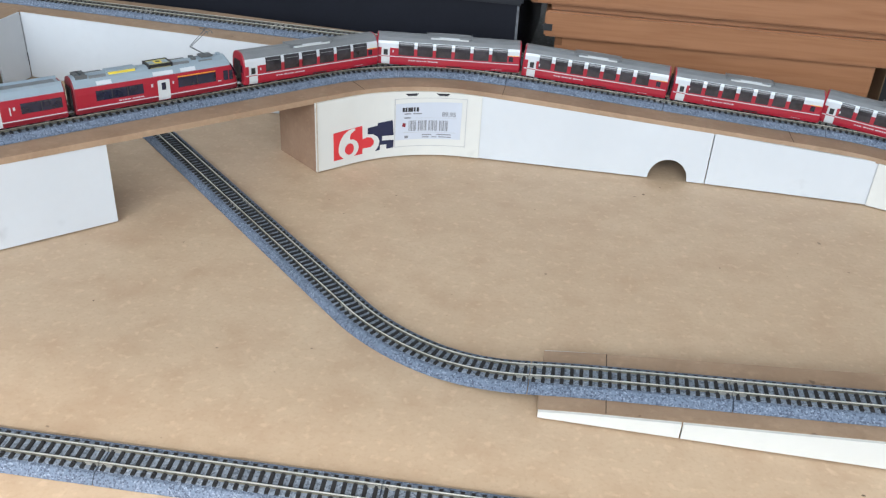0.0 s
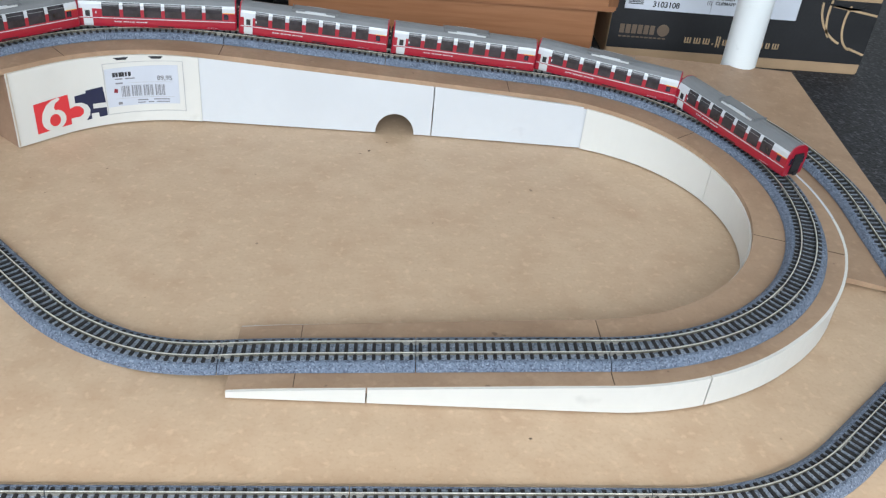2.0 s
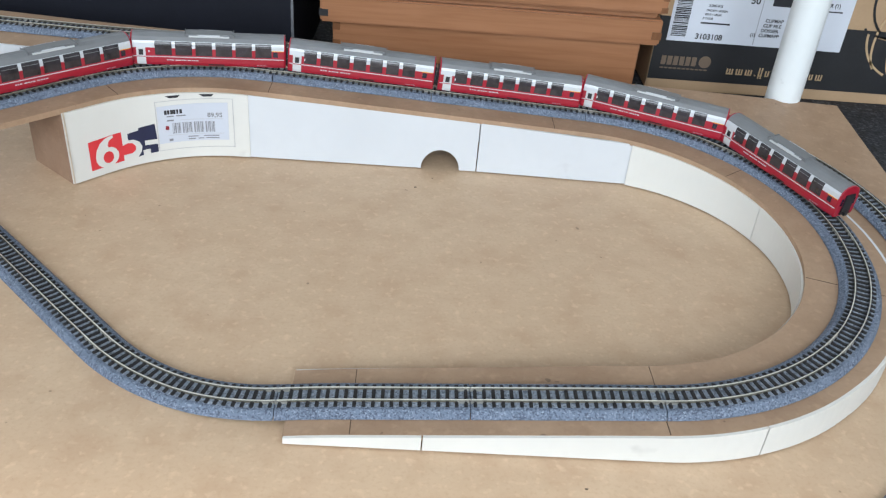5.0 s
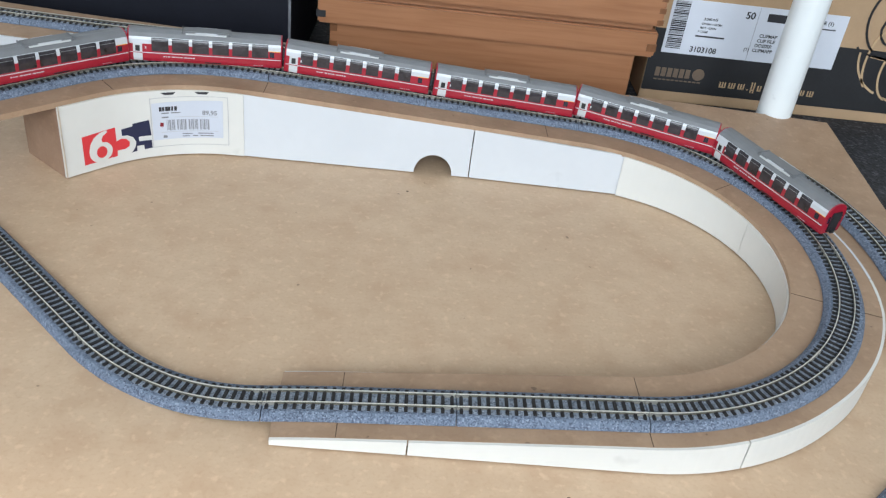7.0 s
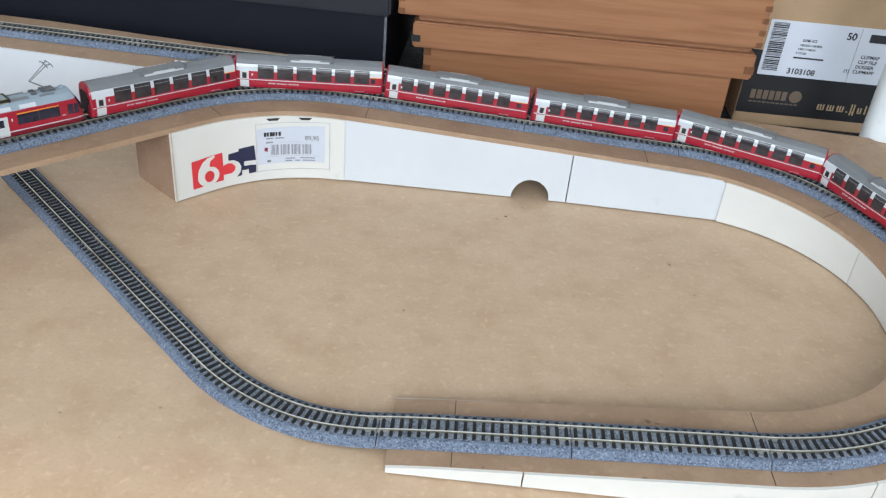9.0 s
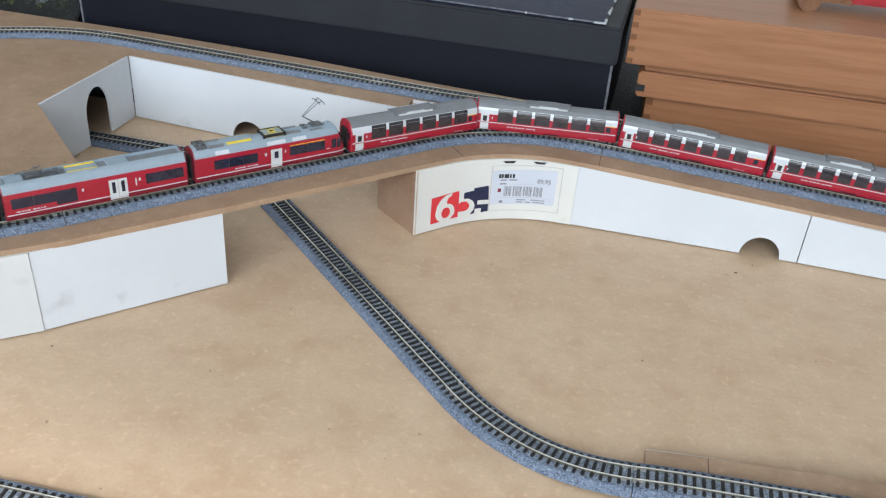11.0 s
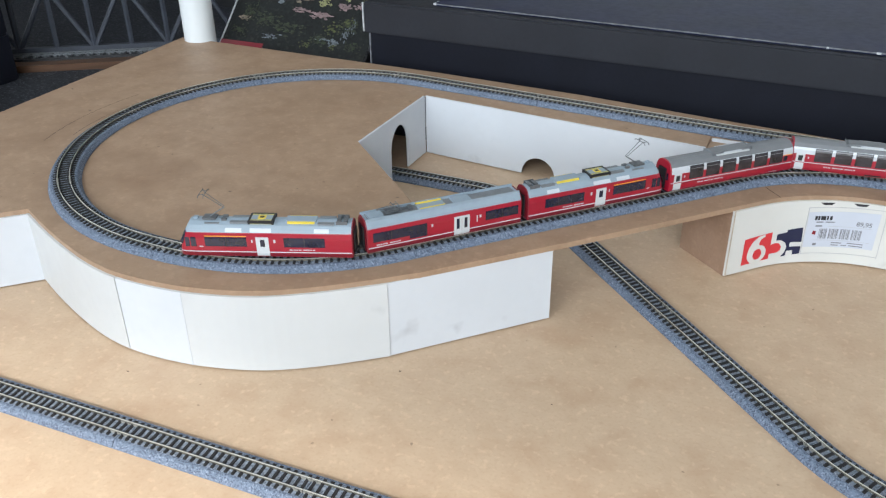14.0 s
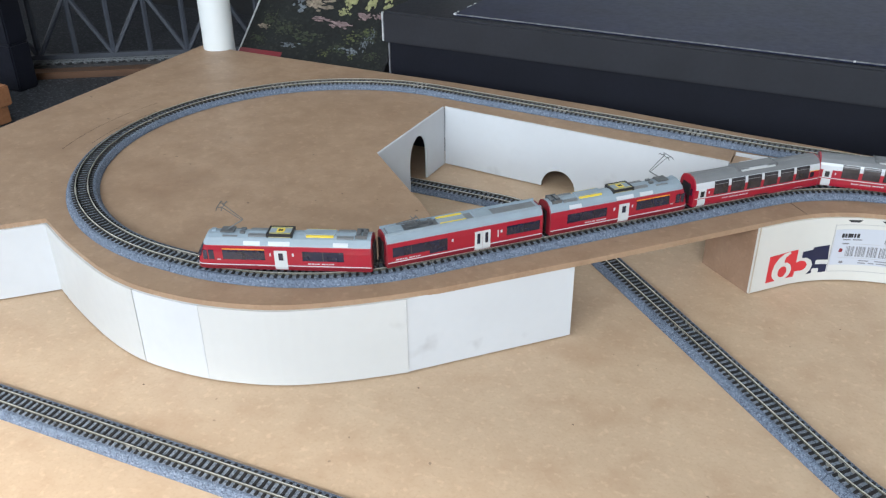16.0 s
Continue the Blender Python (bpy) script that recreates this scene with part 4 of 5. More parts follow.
def pantograph(parent, x, d, raised):
    p = part("pantograph", box(bmesh.new(), x - 0.0042, x + 0.0042, -0.0034, 0.0034, 0.0240, 0.0250, 0.0002), METAL, parent, "thin grey current collector")
    top, knee = (0.0405, 0.0312) if raised else (0.0268, 0.0262)
    kx, hx = (x - d * 0.0095, x + d * 0.0022) if raised else (x - d * 0.0095, x + d * 0.0030)
    bm = bmesh.new()
    rod(bm, (x, 0.0, 0.0250), (kx, 0.0, knee), 0.00038, 6)
    for y in (-0.0018, 0.0018):
        rod(bm, (kx, y * 0.4, knee), (hx, y, top), 0.00026, 6)
    part("arm", bm, METAL, p)
    bm = bmesh.new()
    for dx in (-0.0016, 0.0016):
        rod(bm, (hx + dx, -0.0048, top + 0.0003), (hx + dx, 0.0048, top + 0.0003), 0.00026, 6)
        for y in (-1, 1):
            rod(bm, (hx + dx, y * 0.0048, top + 0.0003), (hx + dx, y * 0.0060, top - 0.0008), 0.00024, 6)
    for y in (-0.0028, 0.0028):
        rod(bm, (hx - 0.0016, y, top), (hx + 0.0016, y, top), 0.00024, 6)
    part("head", bm, METAL, p)
    return p


def car_windows(root, spans, side):
    for x0, x1, z0 in spans:
        w = side_patch("window", x0, x1, z0, 0.0151, side, GLASS, root)
        n = max(1, round((x1 - x0) / 0.0115))
        for k in range(1, n):
            x = x0 + (x1 - x0) * k / n
            side_patch("window_bar", x - 0.0003, x + 0.0003, z0, 0.0151, side, BLACK, w, 0.00025)


def roof_kit(root, items):
    for name, x0, x1, y0, y1, h, mat in items:
        z = 0.0238 - 0.0014 * (max(abs(y0), abs(y1)) / 0.0055) ** 2
        box_part(name, (x0, x1, y0, y1, z - 0.0008, z + h), mat, root)


def grating(root, x):
    g = box_part("roof_fan_housing", (x - 0.0075, x + 0.0075, -0.0054, 0.0054, 0.0222, 0.0245), YELLOW_PALE, root, "pale yellow and grey fan housing", 0.0003)
    for dx in (-0.0072, 0.0072):
        box_part("end_bar", (x + dx - 0.0006, x + dx + 0.0006, -0.0056, 0.0056, 0.0224, 0.0248), BLACK, g)
    for y in (-0.0052, 0.0052):
        box_part("side_bar", (x - 0.0070, x + 0.0070, y - 0.0004, y + 0.0004, 0.0230, 0.0248), BLACK, g)
    for dx in (-0.0042, 0.0042):
        box_part("fan_ring", (x + dx - 0.0022, x + dx + 0.0022, -0.0026, 0.0026, 0.0244, 0.0247), ROOF_GREY, g)
    box_part("yellow_mark", (x - 0.0024, x + 0.0024, -0.0022, 0.0022, 0.0245, 0.0248), YELLOW, g)
    box_part("fan", (x - 0.0013, x + 0.0013, -0.0010, 0.0010, 0.0247, 0.0250), BLACK, g)


def driving_car():
    root = thing("railcar_end_unit", "red electric railcar with driver's cab, blue-grey roof and raised pantograph", "model railcar", "train")
    x0, nose = -0.0525, [(0.0425, 1.0, 0.0), (0.0475, 0.985, 0.16), (0.0508, 0.93, 0.34), (0.0527, 0.82, 0.46), (0.0535, 0.66, 0.50)]
    st = [(x0, 1.0, 0.0)] + nose
    part("body", loft([slice_of(x, 0.0050, 0.0180, s, r) for x, s, r in st]), RED, root)
    part("skirt", loft([slice_of(x, 0.0018, 0.0050, s, r) for x, s, r in st]), RED_DARK, root, "darker red lower skirt")
    part("roof", loft([slice_of(x, 0.0180, 0.0238, s, r) for x, s, r in st]), ROOF_GREY, root, "blue-grey roof")
    part("windscreen", loft([slice_of(x + 0.0003, 0.0104, 0.0186, s * 1.012, r) for x, s, r in nose[2:]]), GLASS, root, "black curved windscreen")
    part("lamp_band", loft([slice_of(x + 0.0002, 0.0066, 0.0078, s * 1.01, r) for x, s, r in nose[3:]]), BLACK, root)
    for y in (-0.0040, 0.0040):
        box_part("headlamp", (0.0533, 0.0540, y - 0.0007, y + 0.0007, 0.0068, 0.0076), LAMP, root)
    part("end_wall", loft([slice_of(x0, 0.0020, 0.0236, grow=0.0001), slice_of(x0 - 0.0006, 0.0022, 0.0235, 0.97)]), RED_DARK, root, "dark red end wall")
    gangway(root, x0 - 0.0006, -1)
    coupling(root, 0.0530, 1), coupling(root, x0 - 0.0006, -1)
    for x in (-0.034, 0.036):
        wheel_set(root, x)
    for side in (-1, 1):
        car_windows(root, [(0.0115, 0.0372, 0.0088), (-0.0362 if side > 0 else -0.0405, -0.0112, 0.0088)], side)
        side_patch("class_stripe", 0.0115, 0.0372, 0.0155, 0.0160, side, ORANGE, root, 0.0002)
        cab = side_patch("cab_window", 0.0425, 0.0458, 0.0086, 0.0150, side, GLASS, root, 0.0002)
        part("cab_quarter_window", loft([[Vector((x, side * (half_width(0.010) * s + o), z)) for z in (0.0086, 0.0148)] + [Vector((x, side * (half_width(0.010) * s - 0.0006), z)) for z in (0.0148, 0.0086)] for x, s, o in ((0.0466, 0.996, 0.0003), (0.0492, 0.978, 0.0003))]), GLASS, root)
        side_patch("stripe", x0, 0.0425, 0.0049, 0.0055, side, TRAIN_WHITE, root, 0.0001, "thin white line")
        part("stripe", loft([slice_of(x, 0.0049, 0.0055, s, r, 0.00012) for x, s, r in nose]), TRAIN_WHITE, root) if side > 0 else None
        door = side_patch("door", -0.0020, 0.0058, 0.0024, 0.0154, side, SILVER, root, 0.0002, "pale silver door")
        side_patch("door_window", 0.0004, 0.0032, 0.0090, 0.0138, side, GLASS, door, 0.00035)
        a, b = (-0.0270, -0.0105) if side < 0 else (-0.0300, -0.0130)
        writing_bars(root, a, b, 0.0066, side)
        side_patch("class_number", -0.0062, -0.0050, 0.0118, 0.0138, side, TRAIN_WHITE, root, 0.0002)
        side_patch("class_number", 0.0078, 0.0086, 0.0118, 0.0136, side, TRAIN_WHITE, root, 0.0002)
        side_patch("text_bar", 0.0386, 0.0408, 0.0084, 0.0090, side, TRAIN_WHITE, root, 0.0002)
        for a, b in ((0.0140, 0.0240), (-0.0040, 0.0090), (-0.0390, -0.0300)):
            side_patch("roof_plate", a, b, 0.0184, 0.0206, side, TRAIN_WHITE, root, 0.0002, "pale roof-edge plate")
    roof_kit(root, [("roof_panel", 0.0100, 0.0215, -0.0050, 0.0050, 0.0008, ROOF_DARK), ("roof_panel", -0.0420, -0.0320, -0.0054, 0.0054, 0.0009, ROOF_DARK), ("yellow_bar", -0.0300, -0.0135, 0.0034, 0.0046, 0.0010, YELLOW), ("yellow_bar", -0.0300, -0.0135, -0.0046, -0.0034, 0.0010, YELLOW),
                    ("roof_cover", -0.0310, -0.0125, -0.0033, 0.0033, 0.0010, ROOF_GREY), ("insulator", 0.0240, 0.0270, -0.0030, -0.0012, 0.0014, METAL), ("insulator", 0.0240, 0.0270, 0.0012, 0.0030, 0.0014, METAL), ("roof_rail", -0.0500, -0.0430, -0.0050, -0.0044, 0.0020, METAL),
                    ("roof_rail", -0.0500, -0.0430, 0.0044, 0.0050, 0.0020, METAL), ("resistor", -0.0500, -0.0475, -0.0030, 0.0030, 0.0016, METAL), ("resistor", -0.0460, -0.0435, -0.0030, 0.0030, 0.0016, METAL), ("antenna", 0.0420, 0.0445, -0.0012, 0.0012, 0.0012, ROOF_GREY), ("roof_panel", 0.0280, 0.0370, -0.0052, 0.0052, 0.0004, ROOF_DARK)])
    grating(root, 0.0025)
    pantograph(root, 0.0345, 1, True)
    return root


def middle_car():
    root = thing("railcar_middle_unit", "red electric railcar middle section with double doors, blue-grey roof", "model railcar", "train")
    h = 0.0520
    part("body", loft([slice_of(x, 0.0050, 0.0180) for x in (-h, h)]), RED, root)
    part("skirt", loft([slice_of(x, 0.0018, 0.0050) for x in (-h, h)]), RED_DARK, root, "darker red lower skirt")
    part("roof", loft([slice_of(x, 0.0180, 0.0222) for x in (-h, h)]), ROOF_GREY, root, "blue-grey roof")
    for d in (-1, 1):
        part("end_wall", loft([slice_of(d * h, 0.0020, 0.0230, grow=0.0001), slice_of(d * (h + 0.0006), 0.0022, 0.0226, 0.97)]), RED_DARK, root, "dark red end wall")
        gangway(root, d * (h + 0.0006), d)
        coupling(root, d * (h + 0.0006), d)
        wheel_set(root, d * 0.034)
    for side in (-1, 1):
        f = 1 if side < 0 else -1
        spans = [(-0.0487, -0.0250, 0.0088), (-0.0250, -0.0133, 0.0066), (0.0268, 0.0500, 0.0088)]
        car_windows(root, [(*sorted((f * a, f * b)), z) for a, b, z in spans], side)
        side_patch("stripe", -h, h, 0.0049, 0.0055, side, TRAIN_WHITE, root, 0.0001, "thin white line")
        for a in (0.0050, 0.0104):
            x0, x1 = sorted((f * a, f * (a + 0.0052)))
            door = side_patch("door", x0, x1, 0.0022, 0.0154, side, SILVER, root, 0.0002, "pale silver door leaf")
            side_patch("door_window", x0 + 0.0016, x1 - 0.0016, 0.0068, 0.0140, side, GLASS, door, 0.00035)
        x0, x1 = sorted((f * -0.0485, f * -0.0310))
        writing_bars(root, x0, x1, 0.0064, side)
        for a in (-0.0105, 0.0225):
            x0, x1 = sorted((f * a, f * (a + 0.0012)))
            side_patch("class_number", x0, x1, 0.0118, 0.0136, side, TRAIN_WHITE, root, 0.0002)
        x0, x1 = sorted((f * 0.0205, f * 0.0212))
        side_patch("emblem", x0, x1, 0.0090, 0.0138, side, SILVER, root, 0.0002)
        box_part("roof_edge", (-h, h, side * 0.0056 - 0.0003, side * 0.0056 + 0.0003, 0.0212, 0.0238), ROOF_GREY, root)
    roof_kit(root, [("roof_cover", -0.001, 0.016, -0.0052, 0.0052, 0.0004, ROOF_GREY), ("yellow_bar", -0.001, 0.016, 0.0034, 0.0048, 0.0008, YELLOW), ("yellow_bar", -0.001, 0.016, -0.0048, -0.0034, 0.0008, YELLOW), ("roof_panel", -0.0500, -0.0020, -0.0050, 0.0050, -0.0004, ROOF_DARK),
                    ("roof_box", -0.0190, -0.0070, -0.0046, 0.0046, 0.0006, ROOF_GREY), ("roof_panel", 0.0165, 0.0500, -0.0050, 0.0050, -0.0004, ROOF_DARK), ("insulator", 0.0200, 0.0225, -0.0020, 0.0020, 0.0012, METAL), ("roof_box", 0.0395, 0.0490, -0.0040, 0.0040, 0.0006, ROOF_GREY), ("cable", 0.0225, 0.0330, -0.0004, 0.0004, 0.0008, METAL)])
    pantograph(root, 0.0335, -1, False)
    return root


def on_rails(s_mid, turned=False, half=0.035):
    a, b = spot(s_mid + half, 0, RAIL_TOP), spot(s_mid - half, 0, RAIL_TOP)
    d = (a - b) if not turned else (b - a)
    x = d.normalized()
    y = Vector((0, 0, 1)).cross(x).normalized()
    z = x.cross(y)
    m = Matrix((x, y, z)).transposed().to_4x4()
    m.translation = (a + b) / 2 + Vector((0, 0, 0.0002))
    return m @ Matrix.Scale(1.045, 4)


S_NOSE, PITCH = near(-0.2655, 0.5105) + 0.225, 0.1153
lead = driving_car()
copy_thing(lead, on_rails(S_NOSE - 0.0560 - 2 * PITCH, True))
lead.matrix_world = on_rails(S_NOSE - 0.0560)
mid_car = middle_car()
mid_car.matrix_world = on_rails(S_NOSE - 0.0560 - PITCH)
for kind, places in ((True, (3, 4)), (False, (5, 6, 7, 8))):
    master = coach(kind)
    for k in places[1:]:
        copy_thing(master, on_rails(S_NOSE - 0.0570 - k * PITCH))
    master.matrix_world = on_rails(S_NOSE - 0.0570 - places[0] * PITCH)

# ---- behind the layout: black box, wooden boxes, carton, pipes, puzzle box, truss ----
TZ = -0.008
black_box = thing("storage_box", "large black paper-covered box with a lift-off lid", "storage box", at=pose(-0.572, 0.847, TZ, 0, 0, -1.3) @ Matrix.Translation((0.572, -0.847, 0)))
box_part("body", (-0.567, -0.005, 0.852, 1.150, 0.0, 0.092), BLACK_BOX, black_box, bevel=0.0015)
lid = part("lid", box(bmesh.new(), -0.572, -0.001, 0.847, 1.155, 0.0895, 0.124, 0.002), BLACK_LID, black_box, "black lid with worn edges")
for x0, x1, y0, z0, z1 in ((-0.0066, -0.0044, 0.8515, 0.002, 0.088), (-0.5678, -0.5660, 0.8515, 0.002, 0.088)):
    part("worn_edge", box(bmesh.new(), x0, x1, y0, y0 + 0.003, z0, z1), WORN_DIM, black_box, "rubbed grey corner edge")
part("worn_edge", box(bmesh.new(), -0.5722, -0.5706, 0.8465, 0.849, 0.091, 0.123), WORN, lid)
rng_ = random.Random(4)
board_top = thing("glossy_board", "dark navy glossy board with chipped white edges, on the black box", "board")
board_at = pose(-0.0175, 0.8405, 0.1162, 0, 0, -2.2)
board_top.matrix_basis = board_at
part("face", box(bmesh.new(), -0.472, 0.0, 0.0, 0.27, 0.0, 0.0022, 0.0006), NAVY, board_top)
for x, w in ((-0.034, 0.004), (-0.0105, 0.010), (-0.075, 0.002), (-0.472, 0.003)):
    box_part("chipped_edge", (x, x + w, -0.0006, 0.0010, 0.0009, 0.0025), WORN, board_top)
box_part("front_edge", (-0.470, -0.002, -0.0003, 0.0006, 0.0012, 0.0024), WORN_DIM, board_top, "rubbed grey front edge")
y = 0.0
while y < 0.26:
    w = rng_.uniform(0.004, 0.02)
    if rng_.random() < 0.8:
        box_part("chipped_edge", (-rng_.uniform(0.0010, 0.0026), 0.0006, y, y + w * 0.9, 0.0009, 0.0026), WORN, board_top)
        box_part("chipped_edge", (-0.4726, -0.4712, y, y + w * 0.6, 0.0009, 0.0026), WORN, board_top)
    y += w


def finger_joints(parent, x, y, z0, z1, n, w=0.010):
    for k in range(n):
        a = z0 + (z1 - z0) * k / n
        b = z0 + (z1 - z0) * (k + 1) / n
        if k % 2 == 0:
            box_part("finger_joint", (x, x + w, y - 0.0002, y + 0.004, a + 0.0003, b - 0.0003), WOOD_DARK, parent)


GRP = "stacked wooden boxes"
top_box = thing("wooden_box", "brown beech box with finger-jointed corners, on top of the stack", "wooden box", GRP)
box_part("body", (0.0062, 0.334, 0.833, 1.10, 0.0862, 0.137), WOOD, top_box, bevel=0.0015)
finger_joints(top_box, 0.0060, 0.833, 0.087, 0.136, 9, 0.006)
finger_joints(top_box, 0.3285, 0.833, 0.087, 0.136, 9, 0.006)
mid_box = thing("wooden_box", "shallow brown beech box lid with a rounded lip", "wooden box", GRP)
box_part("body", (0.020, 0.334, 0.837, 1.09, 0.0553, 0.0793), WOOD, mid_box, bevel=0.0016)
box_part("upper_step", (0.0245, 0.329, 0.8435, 1.085, 0.0793, 0.0861), WOOD, mid_box, bevel=0.001)
# no recess is cut: a black block paints the dark inside of the notch
box_part("notch", (0.0190, 0.0275, 0.8364, 0.842, 0.0610, 0.0672), BLACK, mid_box)
box_part("finger_joint", (0.3255, 0.3345, 0.8364, 0.842, 0.061, 0.068), WOOD_DARK, mid_box)
low_box = thing("wooden_box", "brown beech box at the foot of the stack", "wooden box", GRP)
box_part("body", (0.031, 0.319, 0.845, 1.08, TZ, 0.0552), WOOD, low_box, bevel=0.0015)
finger_joints(low_box, 0.0308, 0.845, TZ + 0.001, 0.0545, 7, 0.007)
toy = thing("wooden_toy", "red toy vehicle on round wooden wheels, on the wooden box", "toy")
box_part("chassis", (0.195, 0.330, 0.905, 0.950, 0.146, 0.165), TOY_RED, toy, "red painted body", 0.003)
for x in (0.160, 0.310):
    for y in (0.897, 0.945):
        part("wheel", rod(bmesh.new(), (x, y, 0.1475), (x, y + 0.012, 0.1475), 0.0105, 20), WOOD_DARK, toy, "brown wooden wheel")
part("axle_beam", box(bmesh.new(), 0.150, 0.200, 0.9085, 0.9445, 0.1445, 0.153), WOOD_DARK, toy)

JY = 0.892
carton = thing("cardboard_carton", "kraft cardboard carton with black print and a white shipping label", "carton")
box_part("body", (0.345, 0.615, JY, JY + 0.26, TZ, 0.19), KRAFT, carton, bevel=0.0015)
box_part("print_band", (0.3455, 0.6145, JY - 0.0004, JY + 0.001, 0.0035, 0.0680), PRINT_BLACK, carton, "black printed lower band")
lab = box_part("label", (0.356, 0.532, JY - 0.0008, JY + 0.001, 0.0440, 0.0985), PAPER, carton, "white shipping label", 0.0003)
JF = lambda x, z, d=0.0010: Matrix.Translation((x, JY - d, z)) @ pose(0, 0, 0, 90)
rng_ = random.Random(9)
z = 0.0490
while z < 0.0965:
    h = rng_.choice((0.0005, 0.0009, 0.0014))
    box_part("bar", (0.3590, 0.3740, JY - 0.0010, JY, z, z + h), INK, lab)
    z += h + rng_.choice((0.0005, 0.0008))
for words, size, x, z in (("3103108", 0.0078, 0.3835, 0.0475), ("50", 0.0095, 0.4300, 0.0860), ("(1)", 0.0046, 0.4375, 0.0540), ("CLIPMAP", 0.0046, 0.4490, 0.0690), ("CLIP FILE", 0.0046, 0.4480, 0.0640), ("DOSSIER", 0.0046, 0.4470, 0.0590), ("CLIPMAPP", 0.0046, 0.4460, 0.0540), ("R (1)", 0.0052, 0.5080, 0.0880),
                          ("3,040 KG", 0.0036, 0.3900, 0.0800), ("GROEN / GREEN", 0.0028, 0.3890, 0.0755), ("VERT / GRUN", 0.0028, 0.3880, 0.0715), ("P CODE", 0.0028, 0.3870, 0.0675)):
    lettering("lettering", words, size, JF(x, z), INK, lab)
for x0, x1, z0, z1 in ((0.452, 0.480, 0.0850, 0.0930), (0.3860, 0.4150, 0.0630, 0.0645), (0.5080, 0.5220, 0.0830, 0.0842)):
    box_part("text_bar", (x0, x1, JY - 0.0011, JY, z0, z1), INK, lab)
box_part("rule", (0.4425, 0.4428, JY - 0.0011, JY, 0.0450, 0.0975), INK_GREY, lab)
# maker's mark and web line as plain shapes
for k in range(6):
    box_part("logo_bar", (0.3555 + k * 0.0062, 0.3602 + k * 0.0062, JY - 0.0009, JY, 0.0190, 0.0282), LOGO_PRINT, carton)
part("logo_disc", rod(bmesh.new(), (0.400, JY - 0.0009, 0.0240), (0.400, JY, 0.0240), 0.0062, 20), LOGO_PRINT, carton)
for k in range(11):
    box_part("logo_bar", (0.3555 + k * 0.0045, 0.3588 + k * 0.0045, JY - 0.0009, JY, 0.0150, 0.0163), LOGO_PRINT, carton)
x = 0.424
for w, h in ((3, 0), (3, 0), (3, 0), (1, -1), (2, 1), (2, 0), (1, 2), (2, 0), (3, 0), (2, 0), (1, -1), (2, 0), (2, 0), (3, 0)):
    for k in range(w):
        z1 = 0.0146 if h < 0 else 0.0192 if h == 0 else 0.0222
        box_part("web_bar", (x, x + 0.0013, JY - 0.0009, JY, 0.0108 if h == 1 else 0.0132, z1), TAN_PRINT, carton)
        x += 0.0027 if w > 1 else 0.0022
    if w > 1 and h >= 0:
        box_part("web_bar", (x - 0.0027 * w, x - 0.0014, JY - 0.0009, JY, 0.0132, 0.0143), TAN_PRINT, carton)
    x += 0.0016


def drawn_line(name, pts, r, mat, parent):
    rings = []
    for k, (x, z) in enumerate(pts):
        (xa, za), (xb, zb) = pts[max(k - 1, 0)], pts[min(k + 1, len(pts) - 1)]
        g = math.hypot(xb - xa, zb - za) or 1.0
        nx, nz = -(zb - za) / g * r, (xb - xa) / g * r
        rings.append([(x + nx, JY - 0.0009, z + nz), (x - nx, JY - 0.0009, z - nz), (x - nx, JY + 0.0004, z - nz), (x + nx, JY + 0.0004, z + nz)])
    return part(name, loft(rings), mat, parent)


arc = lambda cx, cz, rx, rz, a0, a1, n=14: [(cx + rx * math.cos(radians(a0 + (a1 - a0) * k / n)), cz + rz * math.sin(radians(a0 + (a1 - a0) * k / n))) for k in range(n + 1)]
for pts, m in ((arc(0.585, 0.100, 0.034, 0.040, 150, 300), PRINT_BLACK), (arc(0.585, 0.090, 0.010, 0.010, 0, 360), PRINT_BLACK), (arc(0.600, 0.070, 0.050, 0.010, 180, 280), PRINT_BLACK), (arc(0.585, 0.090, 0.018, 0.017, 0, 360), PRINT_BLACK),
               (arc(0.605, 0.065, 0.050, 0.045, 180, 245), TAN_PRINT), (arc(0.575, 0.058, 0.012, 0.030, 90, 250), TAN_PRINT), (arc(0.600, 0.048, 0.018, 0.030, 150, 260), TAN_PRINT), ([(0.566, 0.062), (0.614, 0.055)], TAN_PRINT), ([(0.595, 0.020), (0.614, 0.014)], TAN_PRINT)):
    drawn_line("drawn_line", pts, 0.0011, m, carton)

for x, y, r in ((0.4435, 0.792, 0.0152), (-0.779, 0.815, 0.0185)):
    pole = thing("white_pipe", "upright white plastic pipe rising beside the boards", "pipe", "white pipes")
    z0 = TZ if x < 0 else 0.0
    rings = [[(x + r * math.cos(math.tau * k / 40), y + r * math.sin(math.tau * k / 40), z) for k in range(40)] for z in (z0, z0 + 0.001, 0.3, 0.6, 0.9, 1.199, 1.2)]
    part("tube", loft(rings), PIPE, pole, smooth=True)

# puzzle box leaning back beside the black box
tilt = pose(-0.675, 0.826, 0.018, -46, 0, 0)
puzzle = thing("puzzle_box", "box with a dark forest picture and a red rim, leaning back", "picture box", at=tilt)
box_part("body", (-0.108, 0.098, 0.0, 0.040, -0.012, 0.17), BLACK, puzzle, bevel=0.001)
face = box_part("picture", (-0.106, 0.096, -0.0006, 0.001, 0.012, 0.168), PICTURE, puzzle, "dark green printed forest floor")
box_part("red_rim", (-0.107, -0.045, -0.0012, 0.002, 0.038, 0.0445), RED_DARK, puzzle, "red printed rim")
box_part("pale_edge", (-0.1085, -0.1065, -0.0010, 0.006, 0.030, 0.169), WORN, puzzle, "pale rubbed edge")
rng_ = random.Random(21)


